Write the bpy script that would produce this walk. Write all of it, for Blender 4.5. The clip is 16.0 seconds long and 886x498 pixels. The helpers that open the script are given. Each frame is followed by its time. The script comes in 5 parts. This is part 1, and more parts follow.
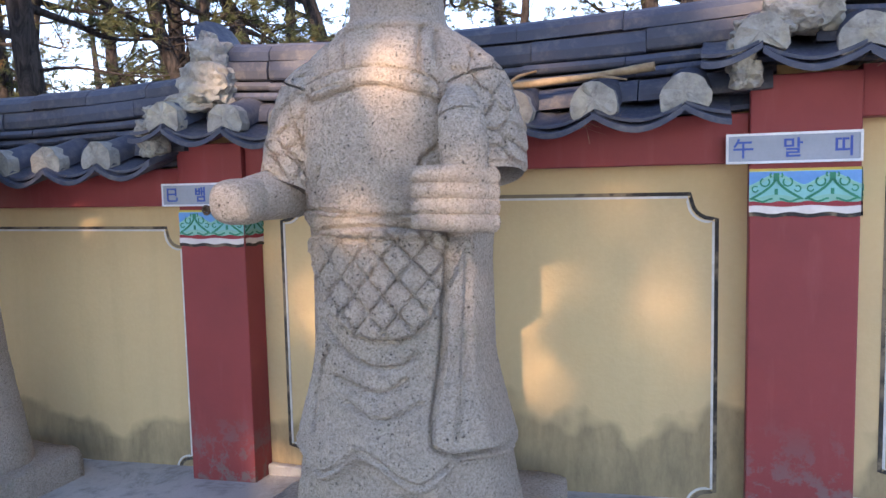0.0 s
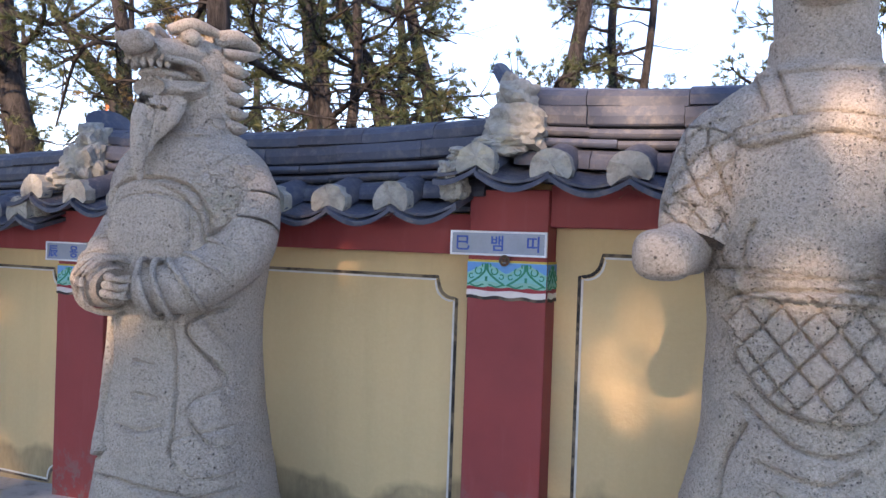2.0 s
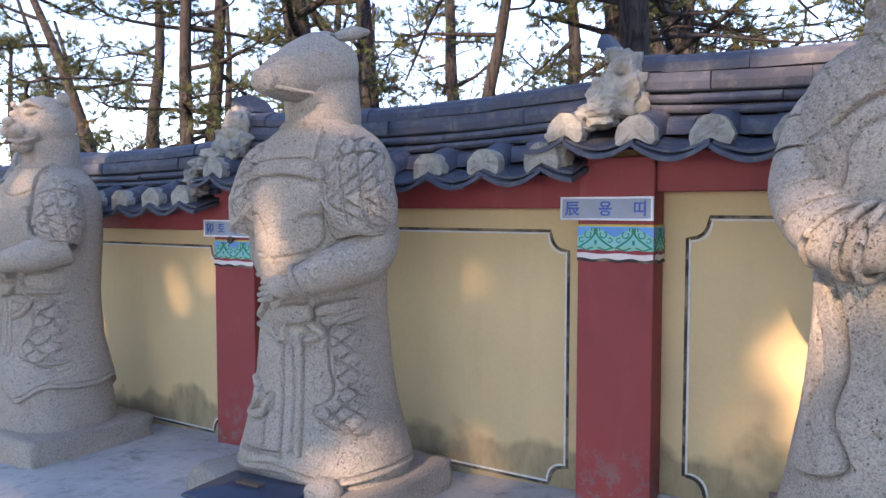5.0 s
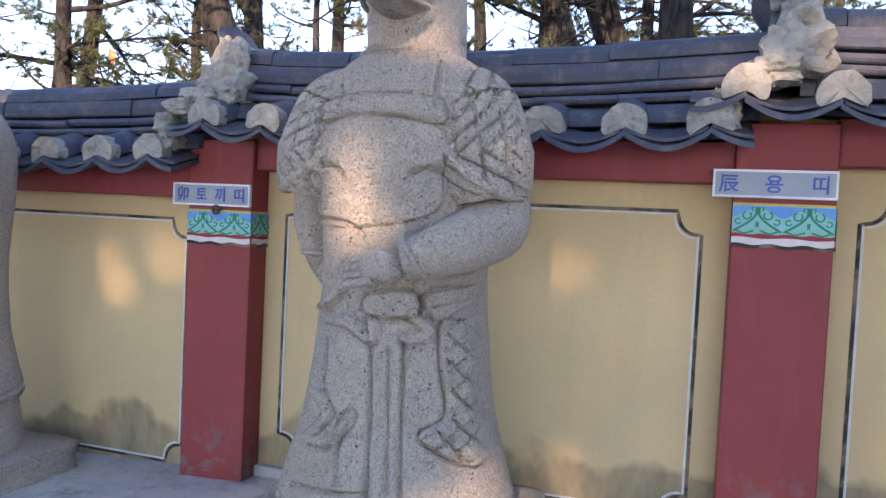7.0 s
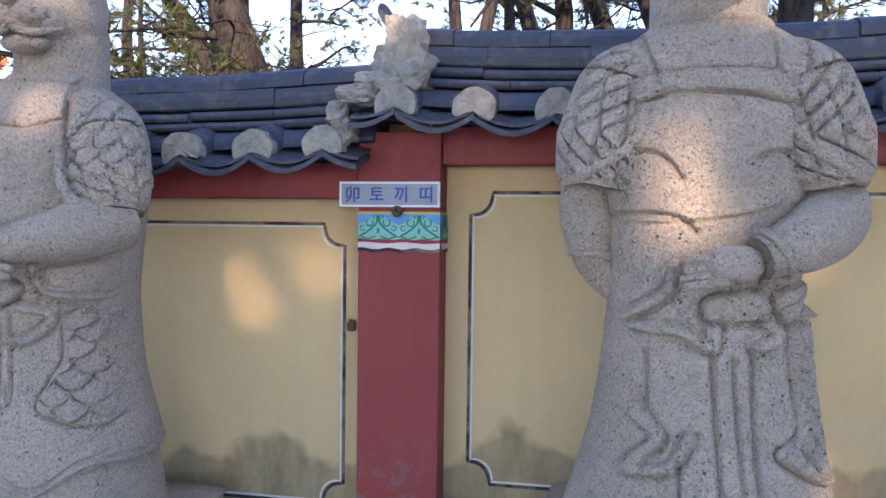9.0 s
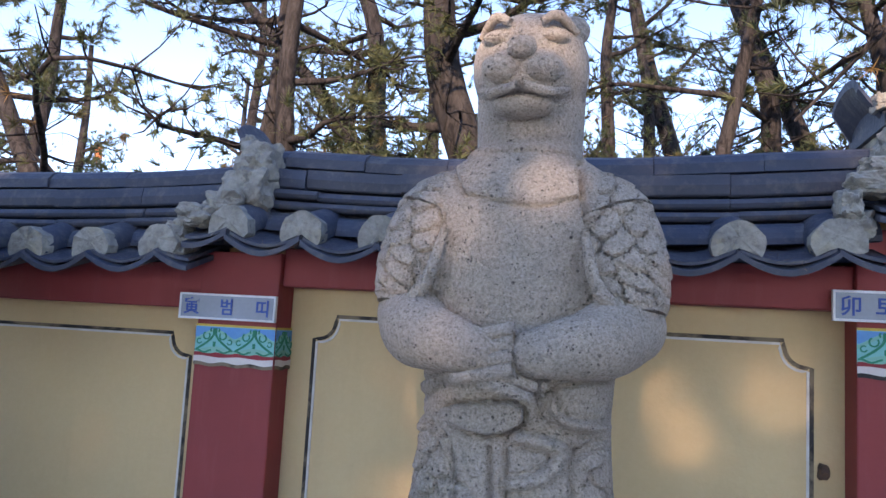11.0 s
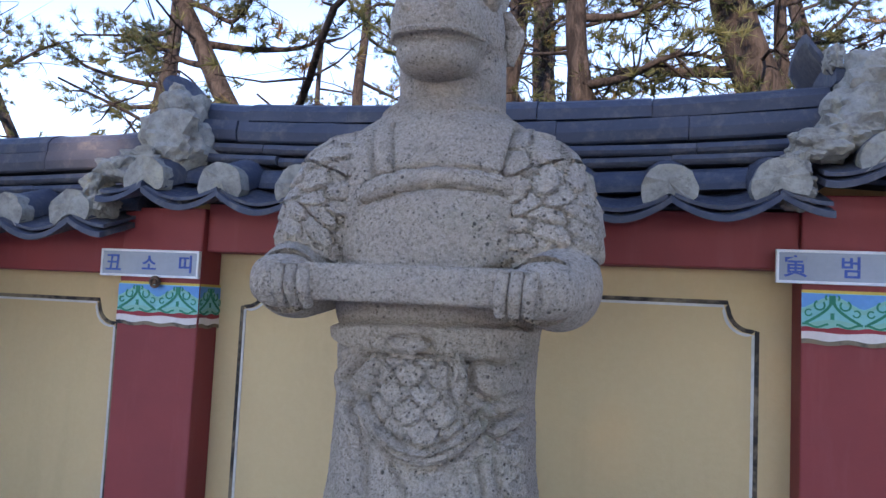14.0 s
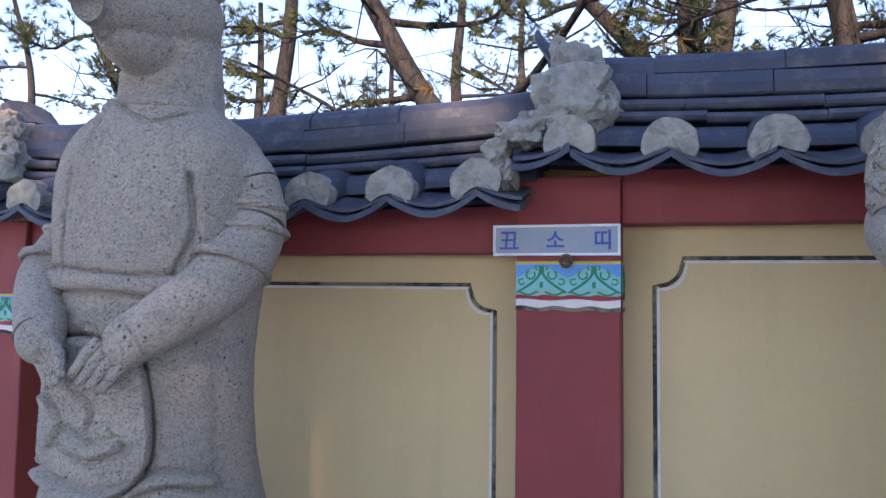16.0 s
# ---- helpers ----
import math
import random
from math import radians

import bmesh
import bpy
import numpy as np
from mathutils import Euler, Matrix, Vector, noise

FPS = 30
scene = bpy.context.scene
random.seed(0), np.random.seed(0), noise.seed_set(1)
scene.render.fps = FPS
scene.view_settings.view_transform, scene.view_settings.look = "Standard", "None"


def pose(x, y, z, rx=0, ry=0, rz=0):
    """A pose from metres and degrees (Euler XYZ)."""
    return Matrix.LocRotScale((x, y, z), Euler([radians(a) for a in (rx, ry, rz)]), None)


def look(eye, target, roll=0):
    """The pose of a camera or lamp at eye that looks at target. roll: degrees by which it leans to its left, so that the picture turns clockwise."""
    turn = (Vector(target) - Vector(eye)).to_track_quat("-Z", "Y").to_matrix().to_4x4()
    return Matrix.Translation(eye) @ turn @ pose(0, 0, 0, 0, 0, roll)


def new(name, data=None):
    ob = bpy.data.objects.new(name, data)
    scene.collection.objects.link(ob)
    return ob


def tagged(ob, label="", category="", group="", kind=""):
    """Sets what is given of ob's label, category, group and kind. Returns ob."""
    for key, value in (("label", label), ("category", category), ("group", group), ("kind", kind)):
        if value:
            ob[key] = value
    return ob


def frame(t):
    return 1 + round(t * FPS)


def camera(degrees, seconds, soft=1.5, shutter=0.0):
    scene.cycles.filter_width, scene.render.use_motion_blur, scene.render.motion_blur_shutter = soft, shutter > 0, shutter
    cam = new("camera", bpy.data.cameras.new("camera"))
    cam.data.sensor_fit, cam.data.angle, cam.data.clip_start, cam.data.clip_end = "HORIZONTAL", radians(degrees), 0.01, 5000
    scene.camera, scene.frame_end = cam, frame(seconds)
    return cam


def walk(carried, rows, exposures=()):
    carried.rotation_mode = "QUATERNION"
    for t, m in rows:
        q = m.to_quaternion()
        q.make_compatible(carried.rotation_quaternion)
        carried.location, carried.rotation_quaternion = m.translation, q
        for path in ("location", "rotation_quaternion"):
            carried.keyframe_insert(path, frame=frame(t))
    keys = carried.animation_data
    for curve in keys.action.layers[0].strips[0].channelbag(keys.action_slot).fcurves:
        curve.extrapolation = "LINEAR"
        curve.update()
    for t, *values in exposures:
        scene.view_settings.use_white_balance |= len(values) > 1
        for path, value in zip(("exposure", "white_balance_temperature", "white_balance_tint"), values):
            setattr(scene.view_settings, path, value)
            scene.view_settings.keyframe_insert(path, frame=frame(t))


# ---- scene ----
cam = camera(61.0, 16.0)
PATH = [
    (0, (0.428, -0.074, 1.552), (-0.255, 1.798, 1.375), -1.3),
    (0.5, (0.131, -0.192, 1.589), (-0.456, 1.719, 1.514), -1.1),
    (1, (-0.115, -0.077, 1.568), (-0.71, 1.832, 1.57), -1.0),
    (1.5, (-0.461, -0.138, 1.535), (-1.085, 1.762, 1.515), 0.2),
    (2, (-0.864, -0.254, 1.515), (-1.646, 1.587, 1.497), 2.0),
    (2.5, (-1.237, -0.304, 1.485), (-2.175, 1.462, 1.454), 1.5),
    (3, (-1.66, -0.457, 1.459), (-2.62, 1.297, 1.416), 1.4),
    (3.5, (-2.05, -0.473, 1.426), (-3.162, 1.187, 1.344), 0.4),
    (4, (-2.441, -0.49, 1.427), (-3.556, 1.168, 1.34), -0.2),
    (4.5, (-2.924, -0.522, 1.396), (-4.035, 1.138, 1.308), -0.0),
    (4.7, (-3.107, -0.505, 1.392), (-4.206, 1.163, 1.295), -0.0),
    (6.8, (-4.802, -0.288, 1.177), (-5.551, 1.564, 1.097), 2.7),
    (7, (-4.962, -0.271, 1.171), (-5.603, 1.622, 1.093), 2.8),
    (7.5, (-5.288, -0.263, 1.167), (-5.703, 1.69, 1.053), 2.6),
    (8, (-5.655, -0.186, 1.151), (-6.087, 1.766, 1.093), 0.4),
    (8.5, (-6.07, -0.237, 1.125), (-6.475, 1.72, 1.064), 1.7),
    (9, (-6.494, -0.267, 1.105), (-6.866, 1.697, 1.042), 0.7),
    (9.5, (-6.998, -0.235, 1.1), (-7.319, 1.738, 1.048), 0.5),
    (10, (-7.569, -0.142, 1.103), (-7.959, 1.816, 1.206), 2.1),
    (10.2, (-7.729, -0.121, 1.101), (-8.199, 1.817, 1.255), 2.9),
    (12.3, (-9.478, 0.217, 0.985), (-9.938, 2.149, 1.219), 3.4),
    (12.5, (-9.65, 0.215, 0.974), (-10.127, 2.147, 1.172), 3.3),
    (13, (-10.053, 0.209, 0.966), (-10.55, 2.137, 1.15), 3.2),
    (13.5, (-10.418, 0.273, 0.948), (-10.922, 2.201, 1.126), 3.3),
    (14, (-10.786, 0.272, 0.928), (-11.27, 2.206, 1.079), 2.7),
    (14.5, (-11.148, 0.267, 0.919), (-11.637, 2.201, 1.056), 2.0),
    (15, (-11.554, 0.305, 0.896), (-12.058, 2.236, 1.034), 0.8),
    (15.5, (-11.97, 0.276, 0.866), (-12.504, 2.198, 1.005), 1.0),
    (16, (-12.374, 0.27, 0.832), (-12.935, 2.186, 0.961), 0.7),
]
walk(cam, [(t, look(eye, target, roll)) for t, eye, target, roll in PATH], [(0, 2.37, 6800, 23), (3.5, 2.19, 6500, 22), (4.5, 2.38, 6650, 22), (8, 2.5, 6650, 23), (9.5, 2.42, 6500, 23), (10, 2.34, 6200, 19), (12.5, 1.95, 6400, 26), (14.5, 2.23, 6350, 24), (16, 2.19, 6350, 24)])
# ---- light ----
SUN_EL, SUN_AZ = 27.0, 4.0
SUN_WAY = Vector((-math.sin(radians(SUN_AZ)) * math.cos(radians(SUN_EL)), math.cos(radians(SUN_AZ)) * math.cos(radians(SUN_EL)), -math.sin(radians(SUN_EL))))
world = bpy.data.worlds.new("sky")
scene.world = world
world.use_nodes = True
wn = world.node_tree.nodes
sky = wn.new("ShaderNodeTexSky")
sky.sky_type, sky.sun_disc = "NISHITA", False
sky.sun_elevation, sky.sun_rotation = radians(SUN_EL), radians(180 - SUN_AZ)
sky.altitude = 1800
sky.air_density, sky.dust_density, sky.ozone_density = 1.0, 0.08, 1.0
world.node_tree.links.new(sky.outputs[0], wn["Background"].inputs[0])
wn["Background"].inputs[1].default_value = 0.122
sun_data = bpy.data.lights.new("sun", "SUN")
sun_data.energy, sun_data.angle, sun_data.color = 2.9, radians(1.0), (1.0, 0.74, 0.48)
sun = new("sun", sun_data)
sun.rotation_euler = SUN_WAY.to_track_quat("-Z", "Y").to_euler()


# ---- materials ----
class Mat:
    """A small builder for procedural materials."""

    def __init__(self, name, rough=0.7, spec=0.3, metal=0.0):
        self.m = bpy.data.materials.new(name)
        self.m.use_nodes = True
        self.n, self.l = self.m.node_tree.nodes, self.m.node_tree.links
        self.b = self.n["Principled BSDF"]
        self.b.inputs["Roughness"].default_value = rough
        self.b.inputs["Specular IOR Level"].default_value = spec
        self.b.inputs["Metallic"].default_value = metal
        self.geo = self.n.new("ShaderNodeNewGeometry")
        self.obi = self.n.new("ShaderNodeObjectInfo")

    def link(self, a, b):
        self.l.new(a, b)

    def noise(self, scale, detail=4, rough=0.6, vec=None, stretch=None, dist=0.0):
        t = self.n.new("ShaderNodeTexNoise")
        t.inputs["Scale"].default_value, t.inputs["Detail"].default_value = scale, detail
        t.inputs["Roughness"].default_value, t.inputs["Distortion"].default_value = rough, dist
        vec = vec or self.geo.outputs["Position"]
        if stretch:
            mp = self.n.new("ShaderNodeMapping")
            mp.inputs["Scale"].default_value = stretch
            self.link(vec, mp.inputs[0])
            vec = mp.outputs[0]
        self.link(vec, t.inputs["Vector"])
        return t.outputs["Fac"]

    def voronoi(self, scale, feature="F1", out="Distance"):
        t = self.n.new("ShaderNodeTexVoronoi")
        t.feature = feature
        t.inputs["Scale"].default_value = scale
        self.link(self.geo.outputs["Position"], t.inputs["Vector"])
        return t.outputs[out]

    def ramp(self, fac, lo, hi, a=0.0, b=1.0):
        t = self.n.new("ShaderNodeMapRange")
        for key, v in (("From Min", lo), ("From Max", hi), ("To Min", a), ("To Max", b)):
            t.inputs[key].default_value = v
        self.link(fac, t.inputs["Value"])
        return t.outputs["Result"]

    def math(self, op, a, b):
        t = self.n.new("ShaderNodeMath")
        t.operation = op
        for k, v in ((0, a), (1, b)):
            if isinstance(v, (int, float)):
                t.inputs[k].default_value = v
            else:
                self.link(v, t.inputs[k])
        return t.outputs[0]

    def mix(self, fac, a, b):
        t = self.n.new("ShaderNodeMix")
        t.data_type = "RGBA"
        if isinstance(fac, (int, float)):
            t.inputs[0].default_value = fac
        else:
            self.link(fac, t.inputs[0])
        for k, v in ((6, a), (7, b)):
            if isinstance(v, tuple):
                t.inputs[k].default_value = (*v, 1)
            else:
                self.link(v, t.inputs[k])
        return t.outputs[2]

    def bump(self, height, strength=0.3, dist=0.01):
        t = self.n.new("ShaderNodeBump")
        t.inputs["Strength"].default_value, t.inputs["Distance"].default_value = strength, dist
        self.link(height, t.inputs["Height"])
        self.link(t.outputs[0], self.b.inputs["Normal"])

    def colour(self, c):
        if isinstance(c, tuple):
            self.b.inputs["Base Color"].default_value = (*c, 1)
        else:
            self.link(c, self.b.inputs["Base Color"])
        return self

    def roughness(self, v):
        self.link(v, self.b.inputs["Roughness"])


def plain(name, c, c2=None, rough=0.7, spec=0.3, scale=8.0, metal=0.0, fine=60.0, bump=0.15, dist=0.004):
    m = Mat(name, rough, spec, metal)
    c2 = c2 or tuple(v * 0.75 for v in c)
    f = m.ramp(m.noise(scale, 5), 0.35, 0.68)
    col = m.mix(f, c, c2)
    g = m.noise(fine, 3)
    col = m.mix(m.ramp(g, 0.3, 0.8, 0, 0.25), col, tuple(v * 0.6 for v in c))
    m.colour(col)
    m.bump(g, bump, dist)
    return m.m


def granite():
    m = Mat("granite", 0.9, 0.15)
    big = m.noise(1.6, 4)
    mid = m.noise(30, 4)
    grain = m.noise(95, 4, 0.75)
    fine = m.noise(210, 2)
    col = m.mix(m.ramp(big, 0.35, 0.65), (0.57, 0.488, 0.402), (0.49, 0.42, 0.345))
    col = m.mix(m.ramp(grain, 0.52, 0.68, 0, 0.5), col, (0.70, 0.625, 0.535))
    col = m.mix(m.ramp(grain, 0.38, 0.50, 0.65, 0), col, (0.29, 0.245, 0.20))
    col = m.mix(m.ramp(fine, 0.56, 0.69, 0, 0.4), col, (0.26, 0.22, 0.185))
    col = m.mix(m.ramp(m.noise(11, 4), 0.50, 0.68, 0, 0.3), col, (0.36, 0.31, 0.26))
    lichen = m.math("MULTIPLY", m.ramp(m.noise(3.1, 6), 0.56, 0.72), m.ramp(mid, 0.45, 0.65))
    col = m.mix(m.math("MULTIPLY", lichen, 0.4), col, (0.30, 0.31, 0.20))
    # open pores, three sizes: fine ones everywhere, larger ones in clusters
    pore = m.math("MULTIPLY", m.ramp(m.voronoi(66), 0.13, 0.25, 1, 0), m.ramp(m.noise(31, 2), 0.51, 0.60))
    pore2 = m.math("MULTIPLY", m.ramp(m.voronoi(120), 0.20, 0.32, 1, 0), m.ramp(m.noise(47, 2), 0.49, 0.58))
    pore3 = m.math("MULTIPLY", m.ramp(m.voronoi(26), 0.11, 0.16, 1, 0), m.ramp(m.noise(7.5, 4), 0.52, 0.60))
    pores = m.math("MAXIMUM", m.math("MAXIMUM", pore, pore3), m.math("MULTIPLY", pore2, 0.7))
    col = m.mix(m.math("MULTIPLY", pores, 0.78), col, (0.085, 0.073, 0.062))
    m.colour(col)
    h = m.math("SUBTRACT", m.math("ADD", m.math("MULTIPLY", mid, 0.6), m.math("MULTIPLY", grain, 0.7)), m.math("MULTIPLY", pores, 1.1))
    m.bump(h, 1.0, 0.024)
    return m.m


def wall_paint():
    """Ochre lime paint with water stains that climb from the foot of the wall."""
    m = Mat("ochre_paint", 0.85, 0.2)
    big = m.noise(0.9, 4)
    col = m.mix(m.ramp(big, 0.3, 0.7), (0.64, 0.475, 0.255), (0.56, 0.42, 0.235))
    streak = m.noise(2.6, 5, stretch=(3.0, 3.0, 0.25))
    col = m.mix(m.ramp(streak, 0.5, 0.75, 0, 0.28), col, (0.45, 0.34, 0.19))
    fine = m.noise(45, 3)
    col = m.mix(m.ramp(fine, 0.4, 0.75, 0, 0.14), col, (0.72, 0.58, 0.33))
    sep = m.n.new("ShaderNodeSeparateXYZ")
    m.link(m.geo.outputs["Position"], sep.inputs[0])
    # height over the sloping ground
    node = m.n.new("ShaderNodeMath")
    node.operation = "MULTIPLY_ADD"
    m.link(sep.outputs[0], node.inputs[0])
    node.inputs[1].default_value, node.inputs[2].default_value = -0.055, -0.148
    over = m.math("ADD", sep.outputs[2], node.outputs[0])
    edge = m.math("MULTIPLY_ADD", m.noise(2.6, 3, 0.45), 0.85)
    edge.node.inputs[2].default_value = -0.14
    rel = m.math("SUBTRACT", over, edge)
    stain = m.ramp(rel, -0.05, 0.03, 1, 0)
    patchy = m.ramp(m.noise(5.0, 6, 0.7, stretch=(1.5, 1.5, 0.5)), 0.3, 0.7, 0.4, 1.0)
    col = m.mix(m.math("MULTIPLY", m.math("MULTIPLY", stain, patchy), 0.8), col, (0.14, 0.118, 0.08))
    m.colour(col)
    m.bump(m.math("ADD", fine, m.math("MULTIPLY", m.noise(12, 4), 0.8)), 0.25, 0.006)
    return m.m


def red_paint():
    m = Mat("red_paint", 0.62, 0.35)
    col = m.mix(m.ramp(m.noise(2.2, 4), 0.3, 0.7), (0.275, 0.047, 0.047), (0.22, 0.04, 0.041))
    col = m.mix(m.ramp(m.noise(6, 5, stretch=(2, 2, 0.3)), 0.55, 0.8, 0, 0.35), col, (0.33, 0.10, 0.10))
    sep = m.n.new("ShaderNodeSeparateXYZ")
    m.link(m.geo.outputs["Position"], sep.inputs[0])
    node = m.n.new("ShaderNodeMath")
    node.operation = "MULTIPLY_ADD"
    m.link(sep.outputs[0], node.inputs[0])
    node.inputs[1].default_value, node.inputs[2].default_value = -0.055, -0.148
    over = m.math("ADD", sep.outputs[2], node.outputs[0])
    chip = m.math("MULTIPLY", m.ramp(over, 0.05, 0.42, 1, 0), m.ramp(m.noise(11, 6, 0.7), 0.5, 0.58))
    col = m.mix(m.math("MULTIPLY", chip, 0.8), col, (0.17, 0.14, 0.13))
    m.colour(col)
    m.bump(m.math("SUBTRACT", m.noise(40, 3), chip), 0.2, 0.004)
    return m.m


def roof_tile():
    m = Mat("dark_fired_tile", 0.56, 0.32)
    big = m.noise(2.5, 4)
    col = m.mix(m.ramp(big, 0.35, 0.65), (0.036, 0.046, 0.076), (0.060, 0.070, 0.102))
    col = m.mix(m.ramp(m.obi.outputs["Random"], 0, 1, 0, 0.5), col, (0.06, 0.058, 0.065))
    dust = m.math("MULTIPLY", m.ramp(m.noise(14, 6, 0.7), 0.5, 0.72), 0.45)
    col = m.mix(dust, col, (0.20, 0.185, 0.165))
    m.colour(col)
    g = m.noise(70, 3)
    m.roughness(m.ramp(g, 0.3, 0.7, 0.48, 0.72))
    m.bump(m.math("ADD", g, m.noise(18, 3)), 0.22, 0.004)
    return m.m


def plaster():
    m = Mat("lime_plaster", 0.92, 0.15)
    n1 = m.noise(16, 6, 0.7)
    col = m.mix(m.ramp(n1, 0.38, 0.66), (0.33, 0.315, 0.275), (0.20, 0.19, 0.17))
    col = m.mix(m.ramp(m.noise(38, 5, 0.7), 0.55, 0.72, 0, 0.8), col, (0.16, 0.15, 0.125))
    col = m.mix(m.ramp(m.noise(6, 4), 0.55, 0.7, 0, 0.5), col, (0.48, 0.42, 0.28))
    m.colour(col)
    m.bump(m.math("ADD", n1, m.noise(50, 4)), 0.6, 0.012)
    return m.m


def concrete():
    m = Mat("concrete_paving", 0.9, 0.2)
    col = m.mix(m.ramp(m.noise(0.8, 6, 0.65), 0.35, 0.65), (0.52, 0.50, 0.46), (0.38, 0.36, 0.335))
    col = m.mix(m.ramp(m.noise(9, 6, 0.7), 0.5, 0.7, 0, 0.5), col, (0.13, 0.125, 0.115))
    col = m.mix(m.ramp(m.noise(120, 2), 0.45, 0.75, 0, 0.35), col, (0.42, 0.41, 0.39))
    col = m.mix(m.ramp(m.noise(3.4, 7, 0.75, dist=1.2), 0.54, 0.62, 0, 0.6), col, (0.52, 0.505, 0.475))
    col = m.mix(m.ramp(m.noise(2.1, 7, 0.75, dist=0.8), 0.56, 0.66, 0, 0.6), col, (0.13, 0.125, 0.11))
    m.colour(col)
    m.bump(m.math("ADD", m.noise(80, 3), m.math("MULTIPLY", m.noise(7, 5), 1.5)), 0.4, 0.01)
    return m.m


def bark():
    m = Mat("pine_bark", 0.95, 0.1)
    plates = m.noise(9, 5, 0.7, stretch=(1.6, 1.6, 0.45), dist=1.0)
    col = m.mix(m.ramp(plates, 0.4, 0.62), (0.016, 0.015, 0.016), (0.052, 0.047, 0.047))
    col = m.mix(m.ramp(m.noise(1.1, 3), 0.56, 0.74, 0, 0.4), col, (0.075, 0.066, 0.062))
    m.colour(col)
    m.bump(plates, 1.0, 0.04)
    return m.m


def needles():
    m = Mat("pine_needles", 0.6, 0.25)
    col = m.mix(m.ramp(m.noise(1.4, 3), 0.35, 0.65), (0.038, 0.060, 0.030), (0.080, 0.096, 0.042))
    col = m.mix(m.ramp(m.geo.outputs["Random Per Island"], 0, 1, 0, 0.45), col, (0.14, 0.135, 0.06))
    col = m.mix(m.ramp(m.noise(0.7, 2), 0.62, 0.72, 0, 0.8), col, (0.25, 0.14, 0.05))
    m.colour(col)
    t = m.n.new("ShaderNodeBsdfTranslucent")
    m.link(col, t.inputs[0])
    mx = m.n.new("ShaderNodeMixShader")
    mx.inputs[0].default_value = 0.35
    m.link(m.b.outputs[0], mx.inputs[1])
    m.link(t.outputs[0], mx.inputs[2])
    m.link(mx.outputs[0], m.n["Material Output"].inputs[0])
    return m.m


def worn_line():
    """Black line paint that has faded to brown-grey in patches."""
    m = Mat("black_line_paint", 0.75, 0.25)
    col = m.mix(m.ramp(m.noise(60, 3), 0.35, 0.7), (0.03, 0.027, 0.025), (0.055, 0.05, 0.045))
    col = m.mix(m.ramp(m.noise(4.5, 5, 0.7), 0.46, 0.56, 0, 0.75), col, (0.27, 0.21, 0.14))
    m.colour(col)
    return m.m


GRANITE, OCHRE, RED, TILE, PLASTER, CONCRETE, BARK, NEEDLE = granite(), wall_paint(), red_paint(), roof_tile(), plaster(), concrete(), bark(), needles()
WHITE_LINE = plain("white_line_paint", (0.72, 0.71, 0.68), (0.55, 0.54, 0.50), scale=14)
BLACK_LINE = worn_line()
SKY_BLUE = plain("turquoise_paint", (0.24, 0.56, 0.55), (0.20, 0.50, 0.50))
MID_BLUE = plain("mid_blue_paint", (0.12, 0.30, 0.62), (0.16, 0.36, 0.64))
GREEN = plain("green_paint", (0.03, 0.21, 0.12), (0.04, 0.26, 0.16))
PALE_GREEN = plain("pale_green_paint", (0.25, 0.52, 0.42), (0.22, 0.47, 0.38))
PINK_WHITE = plain("off_white_paint", (0.74, 0.68, 0.64), (0.62, 0.55, 0.52))
CRIMSON = plain("crimson_paint", (0.36, 0.05, 0.06))
YELLOW = plain("yellow_paint", (0.66, 0.48, 0.10))
SIGN_GREY = plain("sign_grey", (0.25, 0.285, 0.35), (0.20, 0.235, 0.30), rough=0.32, spec=0.5, scale=5)
SIGN_RIM = plain("sign_rim_white", (0.75, 0.77, 0.80), rough=0.4)
SIGN_BLUE = plain("sign_letter_blue", (0.035, 0.075, 0.31), (0.05, 0.11, 0.36), rough=0.5)
IRON = plain("rusty_iron", (0.09, 0.065, 0.05), (0.16, 0.09, 0.05), rough=0.6, scale=40)
BOX_BLUE = plain("dark_blue_enamel", (0.022, 0.04, 0.075), (0.03, 0.05, 0.09), rough=0.38, spec=0.5, scale=5)
BOX_LABEL = plain("white_label", (0.7, 0.7, 0.68))
DEAD = plain("dry_straw", (0.36, 0.26, 0.15), (0.22, 0.15, 0.09), scale=30)
SOIL = plain("forest_soil", (0.14, 0.11, 0.07), (0.08, 0.075, 0.04), scale=1.5)
SCRUB = plain("dry_scrub_leaves", (0.20, 0.20, 0.06), (0.13, 0.15, 0.05), scale=2)
FLAG = plain("orange_cloth", (0.75, 0.22, 0.08))
STEEL = plain("grey_steel", (0.35, 0.36, 0.37), rough=0.45, metal=0.6)


# ---- mesh helpers ----
def data(name, verts, faces, mat, smooth=False):
    me = bpy.data.meshes.new(name)
    me.from_pydata([tuple(v) for v in verts], [], [tuple(f) for f in faces])
    me.materials.append(mat)
    me.update()
    if smooth:
        me.polygons.foreach_set("use_smooth", [True] * len(me.polygons))
    return me


def put(name, me, parent=None, label="", m=None):
    ob = new(name, me)
    if parent:
        ob.parent = parent
    if m is not None:
        ob.matrix_basis = m
    return tagged(ob, label) if label else ob


def part(name, bm, mat, parent, label="", m=None, smooth=False):
    me = bpy.data.meshes.new(name)
    bm.to_mesh(me)
    bm.free()
    me.materials.append(mat)
    if smooth:
        me.polygons.foreach_set("use_smooth", [True] * len(me.polygons))
    return put(name, me, parent, label, m)


def thing(name, x, y, z, label, category, group="", kind="", rz=0):
    ob = new(name)
    ob.matrix_basis = pose(x, y, z, 0, 0, rz)
    return tagged(ob, label, category, group, kind)


